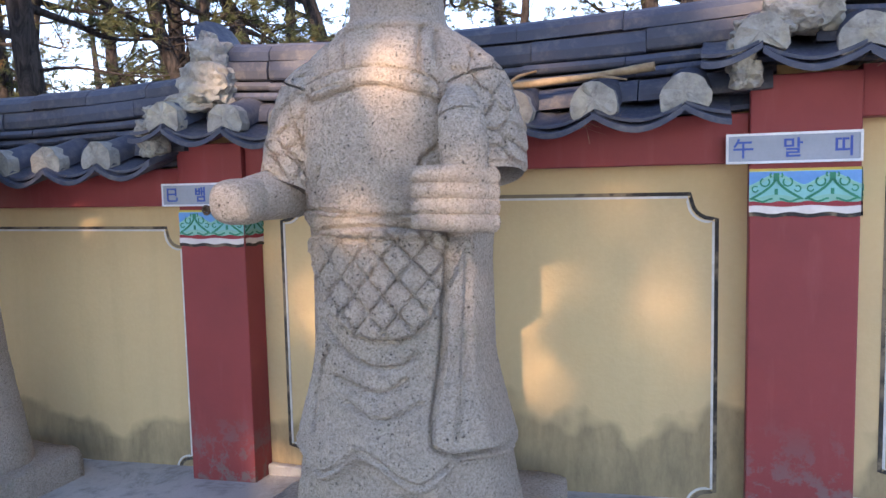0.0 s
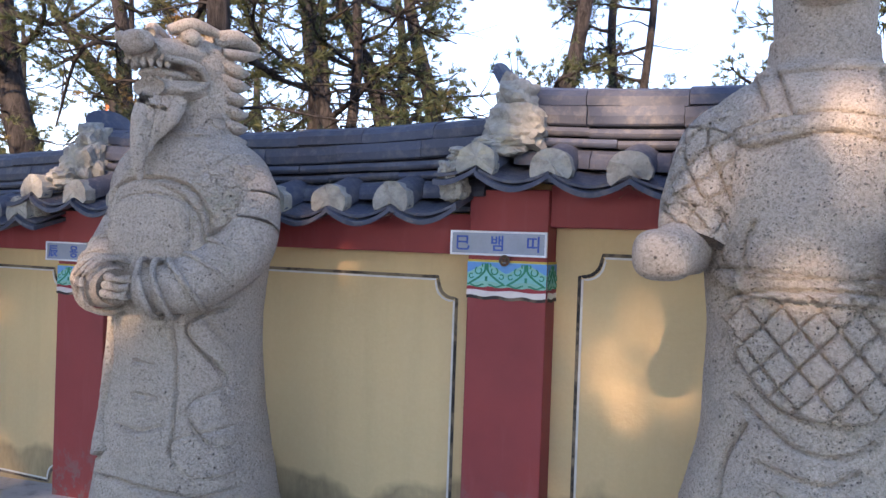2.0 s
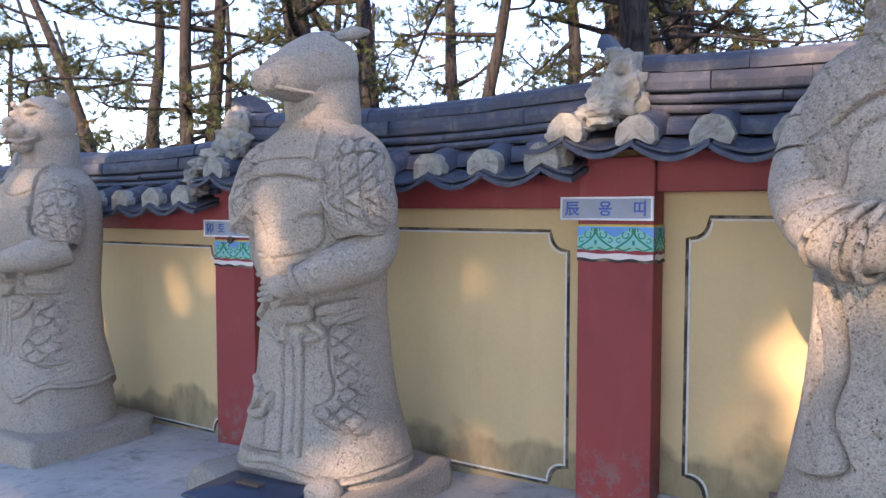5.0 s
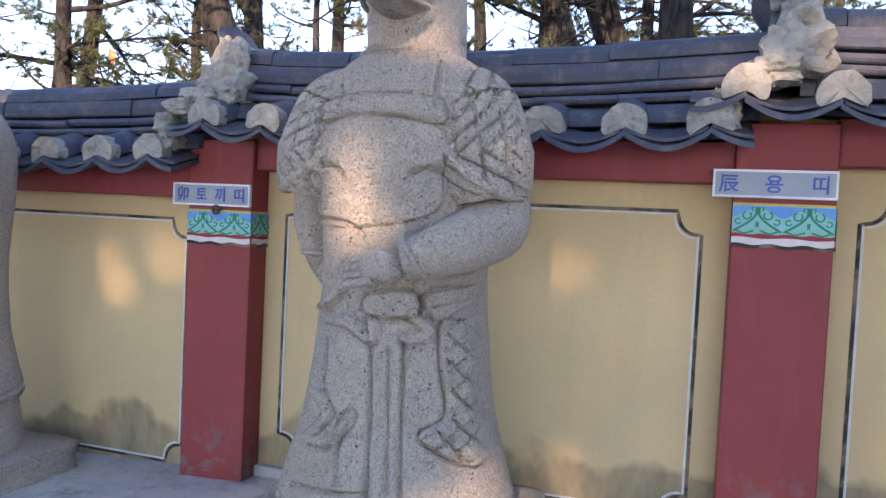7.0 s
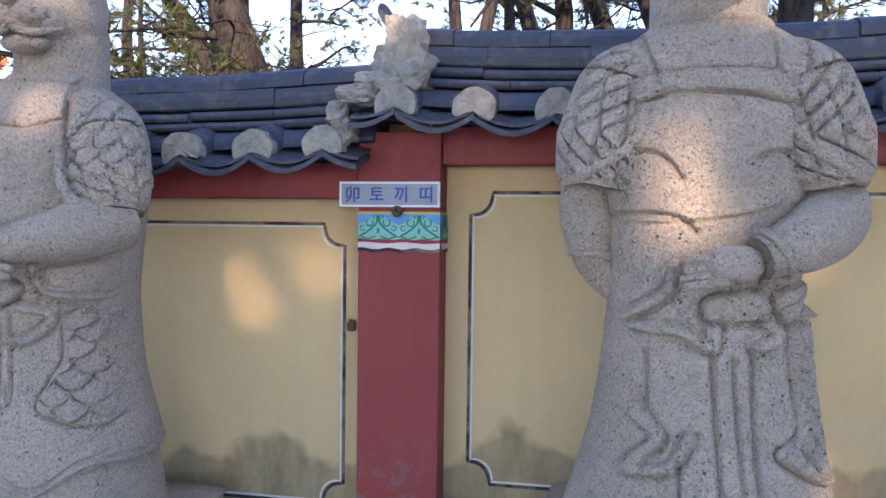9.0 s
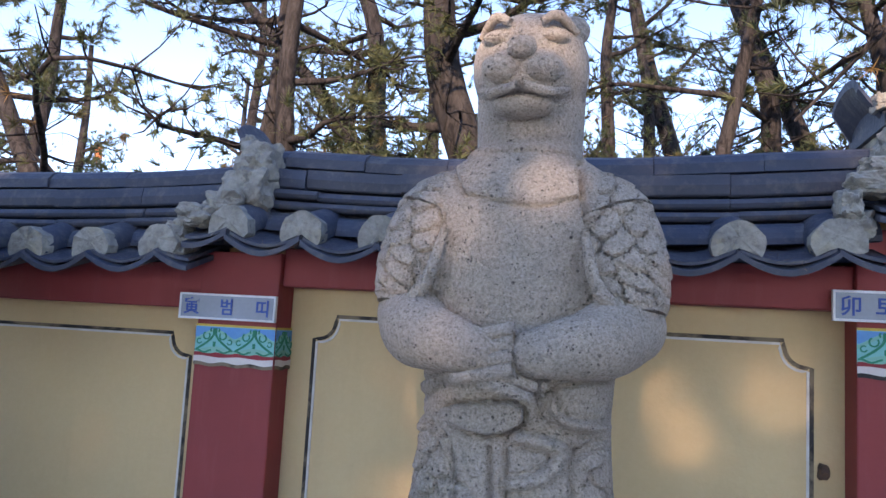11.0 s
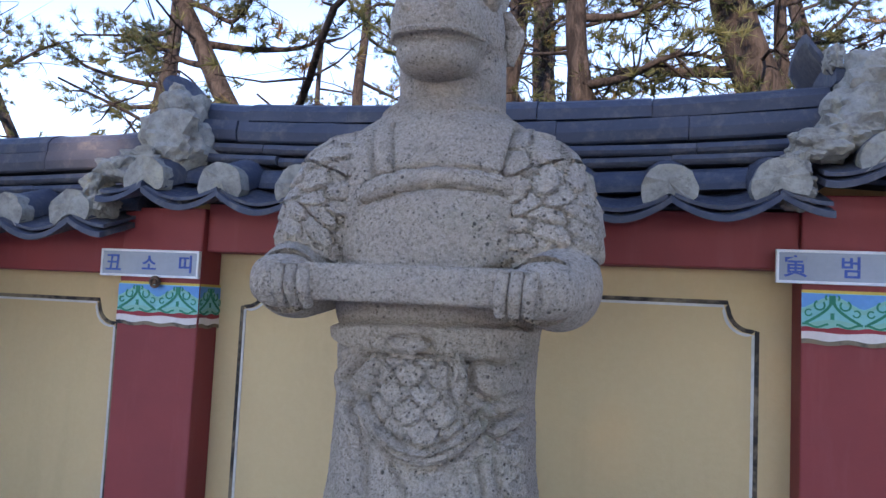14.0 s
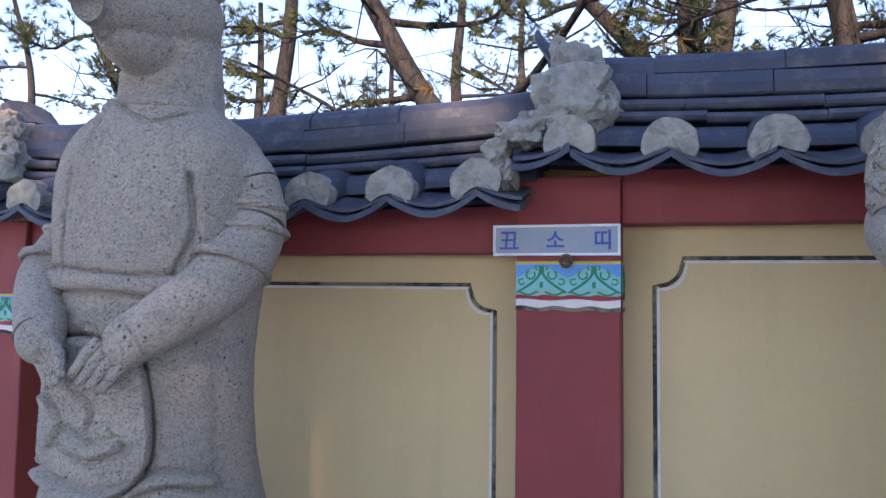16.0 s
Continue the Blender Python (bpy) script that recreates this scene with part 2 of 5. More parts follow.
def box(x0, x1, y0, y1, z0, z1, bevel=0.0, bm=None):
    bm2 = bmesh.new()
    bmesh.ops.create_cube(bm2, size=1, matrix=Matrix.Translation(((x0 + x1) / 2, (y0 + y1) / 2, (z0 + z1) / 2)) @ Matrix.Diagonal((x1 - x0, y1 - y0, z1 - z0, 1)))
    if bevel:
        bmesh.ops.bevel(bm2, geom=bm2.edges[:], offset=bevel, segments=2, profile=0.5, affect="EDGES")
    if bm is None:
        return bm2
    me = bpy.data.meshes.new("tmp")
    bm2.to_mesh(me)
    bm2.free()
    bm.from_mesh(me)
    bpy.data.meshes.remove(me)
    return bm


def grid_faces(nu, nv, wrap=False):
    """Quads of a grid of nu rows by nv columns."""
    out, cols = [], nv if wrap else nv - 1
    for i in range(nu - 1):
        for j in range(cols):
            k = (j + 1) % nv
            out.append((i * nv + j, i * nv + k, (i + 1) * nv + k, (i + 1) * nv + j))
    return out


def sweep(points, radii, n=8, squash=1.0):
    """A tapered tube through points: verts and faces, closed at both ends."""
    pts = [Vector(p) for p in points]
    verts, up = [], Vector((0, 0, 1))
    for i, p in enumerate(pts):
        d = (pts[min(i + 1, len(pts) - 1)] - pts[max(i - 1, 0)]).normalized()
        ref = up if abs(d.z) < 0.9 else Vector((0, 1, 0))
        a = d.cross(ref).normalized()
        b = a.cross(d)
        for j in range(n):
            t = 2 * math.pi * j / n
            verts.append(p + (a * math.cos(t) + b * math.sin(t) * squash) * radii[i])
    faces = grid_faces(len(pts), n, True)
    faces += [tuple(range(n)), tuple(range((len(pts) - 1) * n, len(pts) * n))[::-1]]
    return verts, faces


def smooth_path(points, n):
    """Catmull-Rom through points, n steps a span."""
    p = [Vector(q) for q in points]
    p = [p[0] * 2 - p[1], *p, p[-1] * 2 - p[-2]]
    out = []
    for i in range(1, len(p) - 2):
        for k in range(n):
            t = k / n
            a, b, c, d = p[i - 1], p[i], p[i + 1], p[i + 2]
            out.append(0.5 * (2 * b + (c - a) * t + (2 * a - 5 * b + 4 * c - d) * t * t + (3 * b - a - 3 * c + d) * t ** 3))
    return out + [p[-2]]


def ribbon(path, width, y, thick=0.002, closed=False):
    """A flat strip of paint in the xz plane, a little proud of the wall at depth y."""
    n = len(path)
    left, right = [], []
    for i, (x, z) in enumerate(path):
        a = path[(i - 1) % n if closed else max(i - 1, 0)]
        b = path[(i + 1) % n if closed else min(i + 1, n - 1)]
        dx, dz = b[0] - a[0], b[1] - a[1]
        d = math.hypot(dx, dz) or 1
        nx, nz = -dz / d * width / 2, dx / d * width / 2
        left.append((x + nx, z + nz))
        right.append((x - nx, z - nz))
    verts = [(x, y, z) for x, z in left] + [(x, y, z) for x, z in right]
    verts += [(x, y + thick, z) for x, z in left] + [(x, y + thick, z) for x, z in right]
    faces = []
    for i in range(n if closed else n - 1):
        j = (i + 1) % n
        faces += [(i, j, n + j, n + i), (i, 2 * n + i, 2 * n + j, j), (n + i, n + j, 3 * n + j, 3 * n + i)]
    return verts, faces


# ---- plan ----
BAY, X0, SLOPE = 2.69, 0.46, 0.055
WALL_Y, COL_Y, SIGN_Y, BACK_Y = 3.23, 3.07, 3.05, 3.55
SIGN_TOP = {-1: 1.86, 0: 1.71, 1: 1.575, 2: 1.437, 3: 1.30, 4: 1.177, 5: 1.107, 6: 0.96, 7: 0.83}
EAVE = {-1: 2.11, 0: 1.965, 1: 1.805, 2: 1.665, 3: 1.565, 4: 1.405, 5: 1.325, 6: 1.20, 7: 1.06}
HEAD = {-1: 2.11, 0: 1.965, 1: 1.805, 2: 1.665, 3: 1.585, 4: 1.43, 5: 1.315, 6: 1.21, 7: 1.07}


def ground_z(x):
    return 0.148 + SLOPE * x


def col_x(k):
    return X0 - BAY * k


def lift(u):
    """How far the coping rises towards the ends of its bay."""
    return 0.06 * max(0.0, 1 - 2 * u) ** 2.2 + 0.035 * max(0.0, 2 * u - 1) ** 2.2


# ---- ground ----
def sheet():
    xs = np.concatenate([[-2500, -600, -150, -60], np.arange(-40, 20.1, 1.0), [40, 150, 600, 2500]])
    ys = np.concatenate([[-2500, -500, -100, -40], np.arange(-20, 3.6, 1.0), [3.5, 4.5, 8, 16, 30, 60, 150, 600, 2500]])
    verts = []
    for y in ys:
        for x in xs:
            z = ground_z(min(max(x, -30), 12))
            if y > 4:
                z -= 0.25 * min(1.0, (y - 4) / 6)
            verts.append((x, y, z))
    return data("ground", verts, grid_faces(len(ys), len(xs)), CONCRETE)


tagged(put("ground", sheet()), "weathered grey concrete paving beside the wall", "ground", kind="structure")
soil_v = [(x, y, ground_z(min(max(x, -30), 12)) + 0.03 - 0.25 * min(1.0, max(0.0, (y - 4) / 6))) for y in (3.56, 4, 6, 10, 20, 70) for x in range(-70, 31, 4)]
tagged(put("soil", data("soil", soil_v, grid_faces(6, 26), SOIL)), "brown needle-strewn forest soil behind the wall", "soil", kind="structure")


# ---- wall, panels, pillars and signs ----
def panel_border(x0, x1, z0, z1, inset):
    """The painted frame's line, with corners cut back in a small step and a quarter round."""
    x0, x1, z0, z1 = x0 + inset, x1 - inset, z0 + inset, z1 - inset
    r, s = 0.085, 0.018
    out = []
    for cx, cz, sx, sz in ((x0, z1, 1, -1), (x1, z1, -1, -1), (x1, z0, -1, 1), (x0, z0, 1, 1)):
        arc = [(0.0, r + s), (s, r + s)]
        arc += [(s + r * math.sin(t) * 0.97, s + r * math.cos(t)) for t in np.linspace(0.12, math.pi / 2 - 0.12, 7)]
        arc += [(r + s, s), (r + s, 0.0)]
        pts = [(cx + sx * a, cz + sz * b) for a, b in arc]
        if (sx, sz) in ((-1, -1), (1, 1)):
            pts = pts[::-1]
        out += pts
    return out


def wall_bay(k):
    x_left, x_right = col_x(k) + 0.085, col_x(k - 1) + 0.085
    d = HEAD[k]
    bm = box(x_left, x_right, WALL_Y, BACK_Y, ground_z(x_left) - 0.3, EAVE[k] + 0.04)
    wall = part("wall_%d" % (k + 2), bm, OCHRE, None)
    part("gable", box(x_left + 0.004, x_left + 0.16, 3.10, 3.74, EAVE[k + 1] - 0.12, EAVE[k] - 0.065), RED, wall, "red painted end under the raised coping")
    tagged(wall, "ochre plastered boundary wall bay with damp stains at its foot", "wall", "wall bays", "structure")
    a, b, lo, hi = col_x(k) + 0.47 + 0.115, x_right - 0.115, d - 1.70, d - 0.325
    for name, mat, inset, w in (("black_border", BLACK_LINE, 0.0, 0.016), ("white_border", WHITE_LINE, 0.0135, 0.010)):
        v, f = ribbon(panel_border(a, b, lo, hi, inset), w, WALL_Y - 0.003 - 0.001 * (inset > 0), 0.004, True)
        put(name, data(name, v, f, mat), wall, "hand-painted %s line with notched corners" % name.split("_")[0])
    beam = part("beam", box(col_x(k) + 0.47, x_right, 3.10, WALL_Y - 0.002, d - 0.205, EAVE[k] - 0.012, 0.006), RED, wall, "dark red painted beam under the eaves")
    part("plinth", box(col_x(k) + 0.47, x_right, WALL_Y - 0.05, WALL_Y - 0.002, ground_z(x_left) - 0.3, ground_z((x_left + x_right) / 2) + 0.005, 0.01), CONCRETE, wall, "grey concrete footing")
    return beam


def band_strip(path_lo, path_hi, y):
    n = len(path_lo)
    verts = [(x, y, z) for x, z in path_lo] + [(x, y, z) for x, z in path_hi] + [(x, y + 0.003, z) for x, z in path_lo] + [(x, y + 0.003, z) for x, z in path_hi]
    f = []
    for i in range(n - 1):
        f += [(i, i + 1, n + i + 1, n + i), (i, 2 * n + i, 2 * n + i + 1, i + 1), (n + i, n + i + 1, 3 * n + i + 1, 3 * n + i)]
    return verts, f


def painted_band(width, side):
    """Layers of the painted pattern, as (name, mat, verts, faces), in a plane 0..width by -0.186..0; side: on a narrow face."""
    xs = np.linspace(0, width, 61)
    per = width / 2 if not side else width
    flat = lambda z: [(x, z) for x in xs]  # noqa: E731
    wavy = lambda z, a, f: [(x, z + a * math.sin(2 * math.pi * f * x / per + 0.6)) for x in xs]  # noqa: E731
    swag = lambda z, a: [(x, z - a * (1 - abs(math.sin(math.pi * x / per)) ** 1.5)) for x in xs]  # noqa: E731
    return [("yellow_stripe", YELLOW, *band_strip(flat(-0.011), flat(-0.001), -0.0030)),
            ("turquoise_ground", SKY_BLUE, *band_strip(flat(-0.125), flat(-0.011), -0.0030)),
            ("blue_field", MID_BLUE, *band_strip(swag(-0.022, 0.040), flat(-0.013), -0.0042)),
            ("pale_rim", PALE_GREEN, *band_strip(swag(-0.034, 0.046), swag(-0.024, 0.042), -0.0050)),
            ("pale_foot", PALE_GREEN, *band_strip(flat(-0.130), swag(-0.100, 0.018), -0.0038)),
            ("red_wave", CRIMSON, *band_strip(wavy(-0.146, 0.003, 1.0), wavy(-0.129, 0.004, 2.0), -0.0060)),
            ("white_scallop", PINK_WHITE, *band_strip(wavy(-0.171, 0.004, 1.5), wavy(-0.144, 0.003, 1.0), -0.0065)),
            ("black_edge", BLACK_LINE, *band_strip(wavy(-0.185, 0.003, 1.5), wavy(-0.170, 0.004, 1.5), -0.0070))]


def green_motif(width, per):
    """Sprouts with two curling legs each, and double scallops between them, in dark green."""
    V, F = [], []

    def add(path, w):
        path = [(min(max(x, 0.001), width - 0.001), z) for x, z in path]
        v, f = ribbon(path, w, -0.0075, 0.002)
        n = len(V)
        V.extend(v)
        F.extend([tuple(i + n for i in q) for q in f])
    for i in range(int(round(width / per))):
        c = (i + 0.5) * per
        add([(c, -0.018), (c, -0.034), (c, -0.050)], 0.020)
        add([(c, -0.078), (c, -0.088), (c, -0.100)], 0.012)
        for s in (-1, 1):
            add([(c + s * (0.004 + 0.082 * u ** 1.2), -0.042 - 0.072 * u ** 0.75) for u in np.linspace(0, 1, 10)], 0.009)
            add([(c + s * (0.040 + 0.016 * math.cos(a)), -0.052 + 0.016 * math.sin(a)) for a in np.linspace(2.4, 7.4, 12)], 0.006)
            add([(c + s * (0.074 + 0.011 * math.cos(a)), -0.078 + 0.011 * math.sin(a)) for a in np.linspace(3.4, 8.6, 10)], 0.005)
            add([(c + s * (0.012 + 0.082 * u), -0.121 + 0.006 * math.cos(7 * u)) for u in np.linspace(0, 1, 8)], 0.007)
            add([(c + s * 0.018, -0.018), (c + s * 0.022, -0.026), (c + s * 0.018, -0.034)], 0.006)
    return V, F


BAND_FRONT, BAND_SIDE = painted_band(0.385, False), painted_band(0.158, True)
BAND_FRONT = [(n, data(n, v, f, m)) for n, m, v, f in BAND_FRONT] + [("green_scrolls", data("green_scrolls", *green_motif(0.385, 0.1925), GREEN))]
BAND_SIDE = [(n, data(n, v, f, m)) for n, m, v, f in BAND_SIDE] + [("green_scrolls", data("green_scrolls", *green_motif(0.158, 0.158), GREEN))]


def pillar(k):
    x, top = col_x(k) + 0.085, EAVE[k]
    p = thing("pillar", x, COL_Y, ground_z(x) - 0.02, "dark red painted pillar with a floral band and chipped foot", "pillar", "wall pillars")
    z0 = ground_z(x) - 0.02
    part("shaft", box(0, 0.385, 0, WALL_Y - COL_Y - 0.002, -0.05, top - 0.036 - z0, 0.007), RED, p)
    band = SIGN_TOP[k] - 0.134 - z0
    hold = new("painted_band")
    hold.parent = p
    for n, me in BAND_FRONT:
        put(n, me, hold, m=pose(0, 0, band))
    for n, me in BAND_SIDE:
        put(n, me, hold, m=pose(0.385, 0, band, 0, 0, 90))
    return p


WORDS = {0: ("午", "말", "띠"), 1: ("巳", "뱀", "띠"), 2: ("辰", "용", "띠"), 3: ("卯", "토", "끼", "띠"), 4: ("寅", "범", "띠"), 5: ("丑", "소", "띠")}


def name_sign(k):
    s = thing("name_sign", col_x(k), SIGN_Y, SIGN_TOP[k], "grey metal name board with blue characters on a pillar", "sign", "zodiac name boards")
    part("plate", box(0.008, 0.462, 0.001, 0.018, -0.107, -0.008, 0.002), SIGN_GREY, s)
    rim = bmesh.new()
    for b in ((0, 0.47, -0.0095, 0), (0, 0.47, -0.115, -0.1055), (0, 0.0095, -0.1055, -0.0095), (0.4605, 0.47, -0.1055, -0.0095)):
        box(b[0], b[1], -0.003, 0.017, b[2], b[3], 0.001, rim)
    part("rim", rim, SIGN_RIM, s, "thin white rim")
    words = WORDS[k]
    for i, ch in enumerate(words):
        c = bpy.data.curves.new("character", "FONT")
        c.body, c.size, c.extrude, c.align_x, c.offset = ch, 0.078, 0.0012, "CENTER", 0.0012
        tmp = new("tmp", c)
        me = bpy.data.meshes.new_from_object(tmp)
        bpy.data.objects.remove(tmp)
        me.materials.clear()
        me.materials.append(SIGN_BLUE)
        cx = 0.062 + (0.47 - 0.124) * i / (len(words) - 1)
        put("character", me, s, "blue painted character", pose(cx, -0.0005, -0.086, 90))
    return s


def spot_holder(k):
    """The little rusty ring under the sign."""
    h = thing("lamp_ring", col_x(k) + 0.275, COL_Y - 0.03, SIGN_TOP[k] - 0.135, "small rusty iron ring under a name board", "ring", "rings under the name boards")
    ring = [(0.02 * math.cos(t), 0, 0.02 * math.sin(t)) for t in np.linspace(0, 2 * math.pi, 17)]
    v, f = sweep(ring, [0.007] * 17, 8)
    put("ring", data("ring", v, f, IRON, True), h)
    v, f = sweep([(0, 0.03, 0), (0, -0.004, 0)], [0.011, 0.011], 10)
    put("stub", data("stub", v, f, IRON, True), h)


# ---- tiled coping ----
def curve_point(k, x, d):
    xl = col_x(k) + 0.085
    return EAVE[k] + d + lift((x - xl) / BAY)


def round_tile_mesh():
    n, verts = 10, []
    for y, z, r in ((0.0, 0.0, 0.086), (0.014, 0.005, 0.089), (0.29, 0.10, 0.082)):
        for j in range(n + 1):
            t = math.pi * (-0.08 + 1.16 * j / n)
            verts.append((r * math.cos(t), y, z + r * math.sin(t) - 0.01))
    return data("round_tile", verts, grid_faces(3, n + 1), TILE, True)


def cap_mesh(seed):
    """The plastered mouth of a round tile: a rough half disc, notched where it sits on the joint of two troughs."""
    rnd = random.Random(seed)
    n, verts = 20, [(0, -0.014, 0.03)]
    for j in range(n):
        t = 2 * math.pi * j / n
        r = 0.093 * (1 + rnd.uniform(-0.05, 0.05))
        x, z = r * math.cos(t), r * math.sin(t)
        verts.append((x, -0.012 + rnd.uniform(-0.006, 0.006), max(z, -0.004 - 0.45 * abs(x) - rnd.uniform(0, 0.012))))
    for j in range(n):
        x, y, z = verts[1 + j]
        verts.append((x * 0.98, 0.06, z + 0.004))
    faces = [(0, 1 + (j + 1) % n, 1 + j) for j in range(n)] + [(1 + j, 1 + (j + 1) % n, 1 + n + (j + 1) % n, 1 + n + j) for j in range(n)]
    return data("plaster_cap", verts, faces, PLASTER)


def trough_mesh(left, right, sag, thick, y0, y1, rise):
    """A concave under-tile: an arc from one joint to the next, running up the slope; left and right are cut short at a bay's ends."""
    n, verts = 14, []
    for y, z, t in ((y0, 0, thick), (y0 + 0.012, 0.004, thick * 1.12), (y1, rise, thick)):
        us = [left + (right - left) * j / n for j in range(n + 1)]
        arc = [(u * 0.17, -sag * (1 - abs(u) ** 1.8)) for u in us]
        verts += [(x, y, z + a) for x, a in arc] + [(x, y, z + a - t) for x, a in reversed(arc)]
    m = 2 * (n + 1)
    faces = grid_faces(3, m, True) + [(j, j + 1, 2 * n - j, 2 * n + 1 - j) for j in range(n)]
    return data("trough_tile", verts, faces, TILE, False)


ROUND, CAPS = round_tile_mesh(), [cap_mesh(i) for i in range(9)]
TROUGHS = {"full": [trough_mesh(-1, 1, 0.068, 0.022, -0.035, 0.30, 0.10), trough_mesh(-0.94, 0.94, 0.052, 0.013, -0.016, 0.30, 0.10)],
           "start": [trough_mesh(-0.2, 1, 0.068, 0.022, -0.035, 0.30, 0.10), trough_mesh(-0.2, 0.94, 0.052, 0.013, -0.016, 0.30, 0.10)],
           "end": [trough_mesh(-1, -0.05, 0.068, 0.022, -0.035, 0.30, 0.10), trough_mesh(-0.94, -0.05, 0.052, 0.013, -0.016, 0.30, 0.10)]}
FIRST_TILE = {0: 0.03, 1: 0.10, 2: 0.01}


def ridge_piece(k, x0, x1, d0, d1, half, round_top, rnd):
    """One tile of a ridge course, following the curve of the coping; both faces, full depth."""
    yc = (WALL_Y + BACK_Y) / 2
    jy, jz, skew = rnd.uniform(-0.012, 0.012), rnd.uniform(-0.004, 0.004), rnd.uniform(-0.006, 0.006)
    if round_top == "barrel":
        prof = [(-half, d0)] + [(-half + 0.10 * (1 - math.cos(t)), d0 + (d1 - d0) * math.sin(t)) for t in np.linspace(0.25, math.pi / 2, 6)] + [(half - 0.1, d1), (half, d0)]
    elif round_top:
        prof = [(-half, d0)] + [(-half * math.cos(t), d0 + 0.02 + (d1 - d0 - 0.02) * math.sin(t) ** 0.7) for t in np.linspace(0.15, math.pi - 0.15, 9)] + [(half, d0)]
    else:
        prof = [(-half + 0.008, d0), (-half, d0 + 0.008), (-half - 0.004, (d0 + d1) / 2), (-half + 0.006, d1), (half - 0.006, d1), (half, d0)]
    verts, cols = [], 5
    for i in range(cols):
        x = x0 + (x1 - x0) * i / (cols - 1)
        for y, d in prof:
            verts.append((x, yc + y + jy, curve_point(k, x, d) + jz + skew * (i / (cols - 1) - 0.5)))
    m = len(prof)
    faces = grid_faces(cols, m, True) + [tuple(range(m))[::-1], tuple(range((cols - 1) * m, cols * m))]
    return data("ridge_tile", verts, faces, TILE)


def lump(name, centre, size, seed, mat, rough=0.25, sub=3, boxy=0.55):
    bm = bmesh.new()
    bmesh.ops.create_icosphere(bm, subdivisions=sub, radius=1)
    off = Vector((seed * 3.7, seed * 1.3, 0))
    for v in bm.verts:
        p = v.co.copy()
        box_like = max(abs(p.x), abs(p.y), abs(p.z))
        p = p.lerp(p / box_like, boxy)
        k = 1 + rough * noise.noise(p * 1.7 + off) + 0.4 * rough * noise.noise(p * 5 + off)
        v.co = Vector((p.x * size[0], p.y * size[1], p.z * size[2])) * k + Vector(centre)
    me = bpy.data.meshes.new(name)
    bm.to_mesh(me)
    bm.free()
    me.materials.append(mat)
    return me


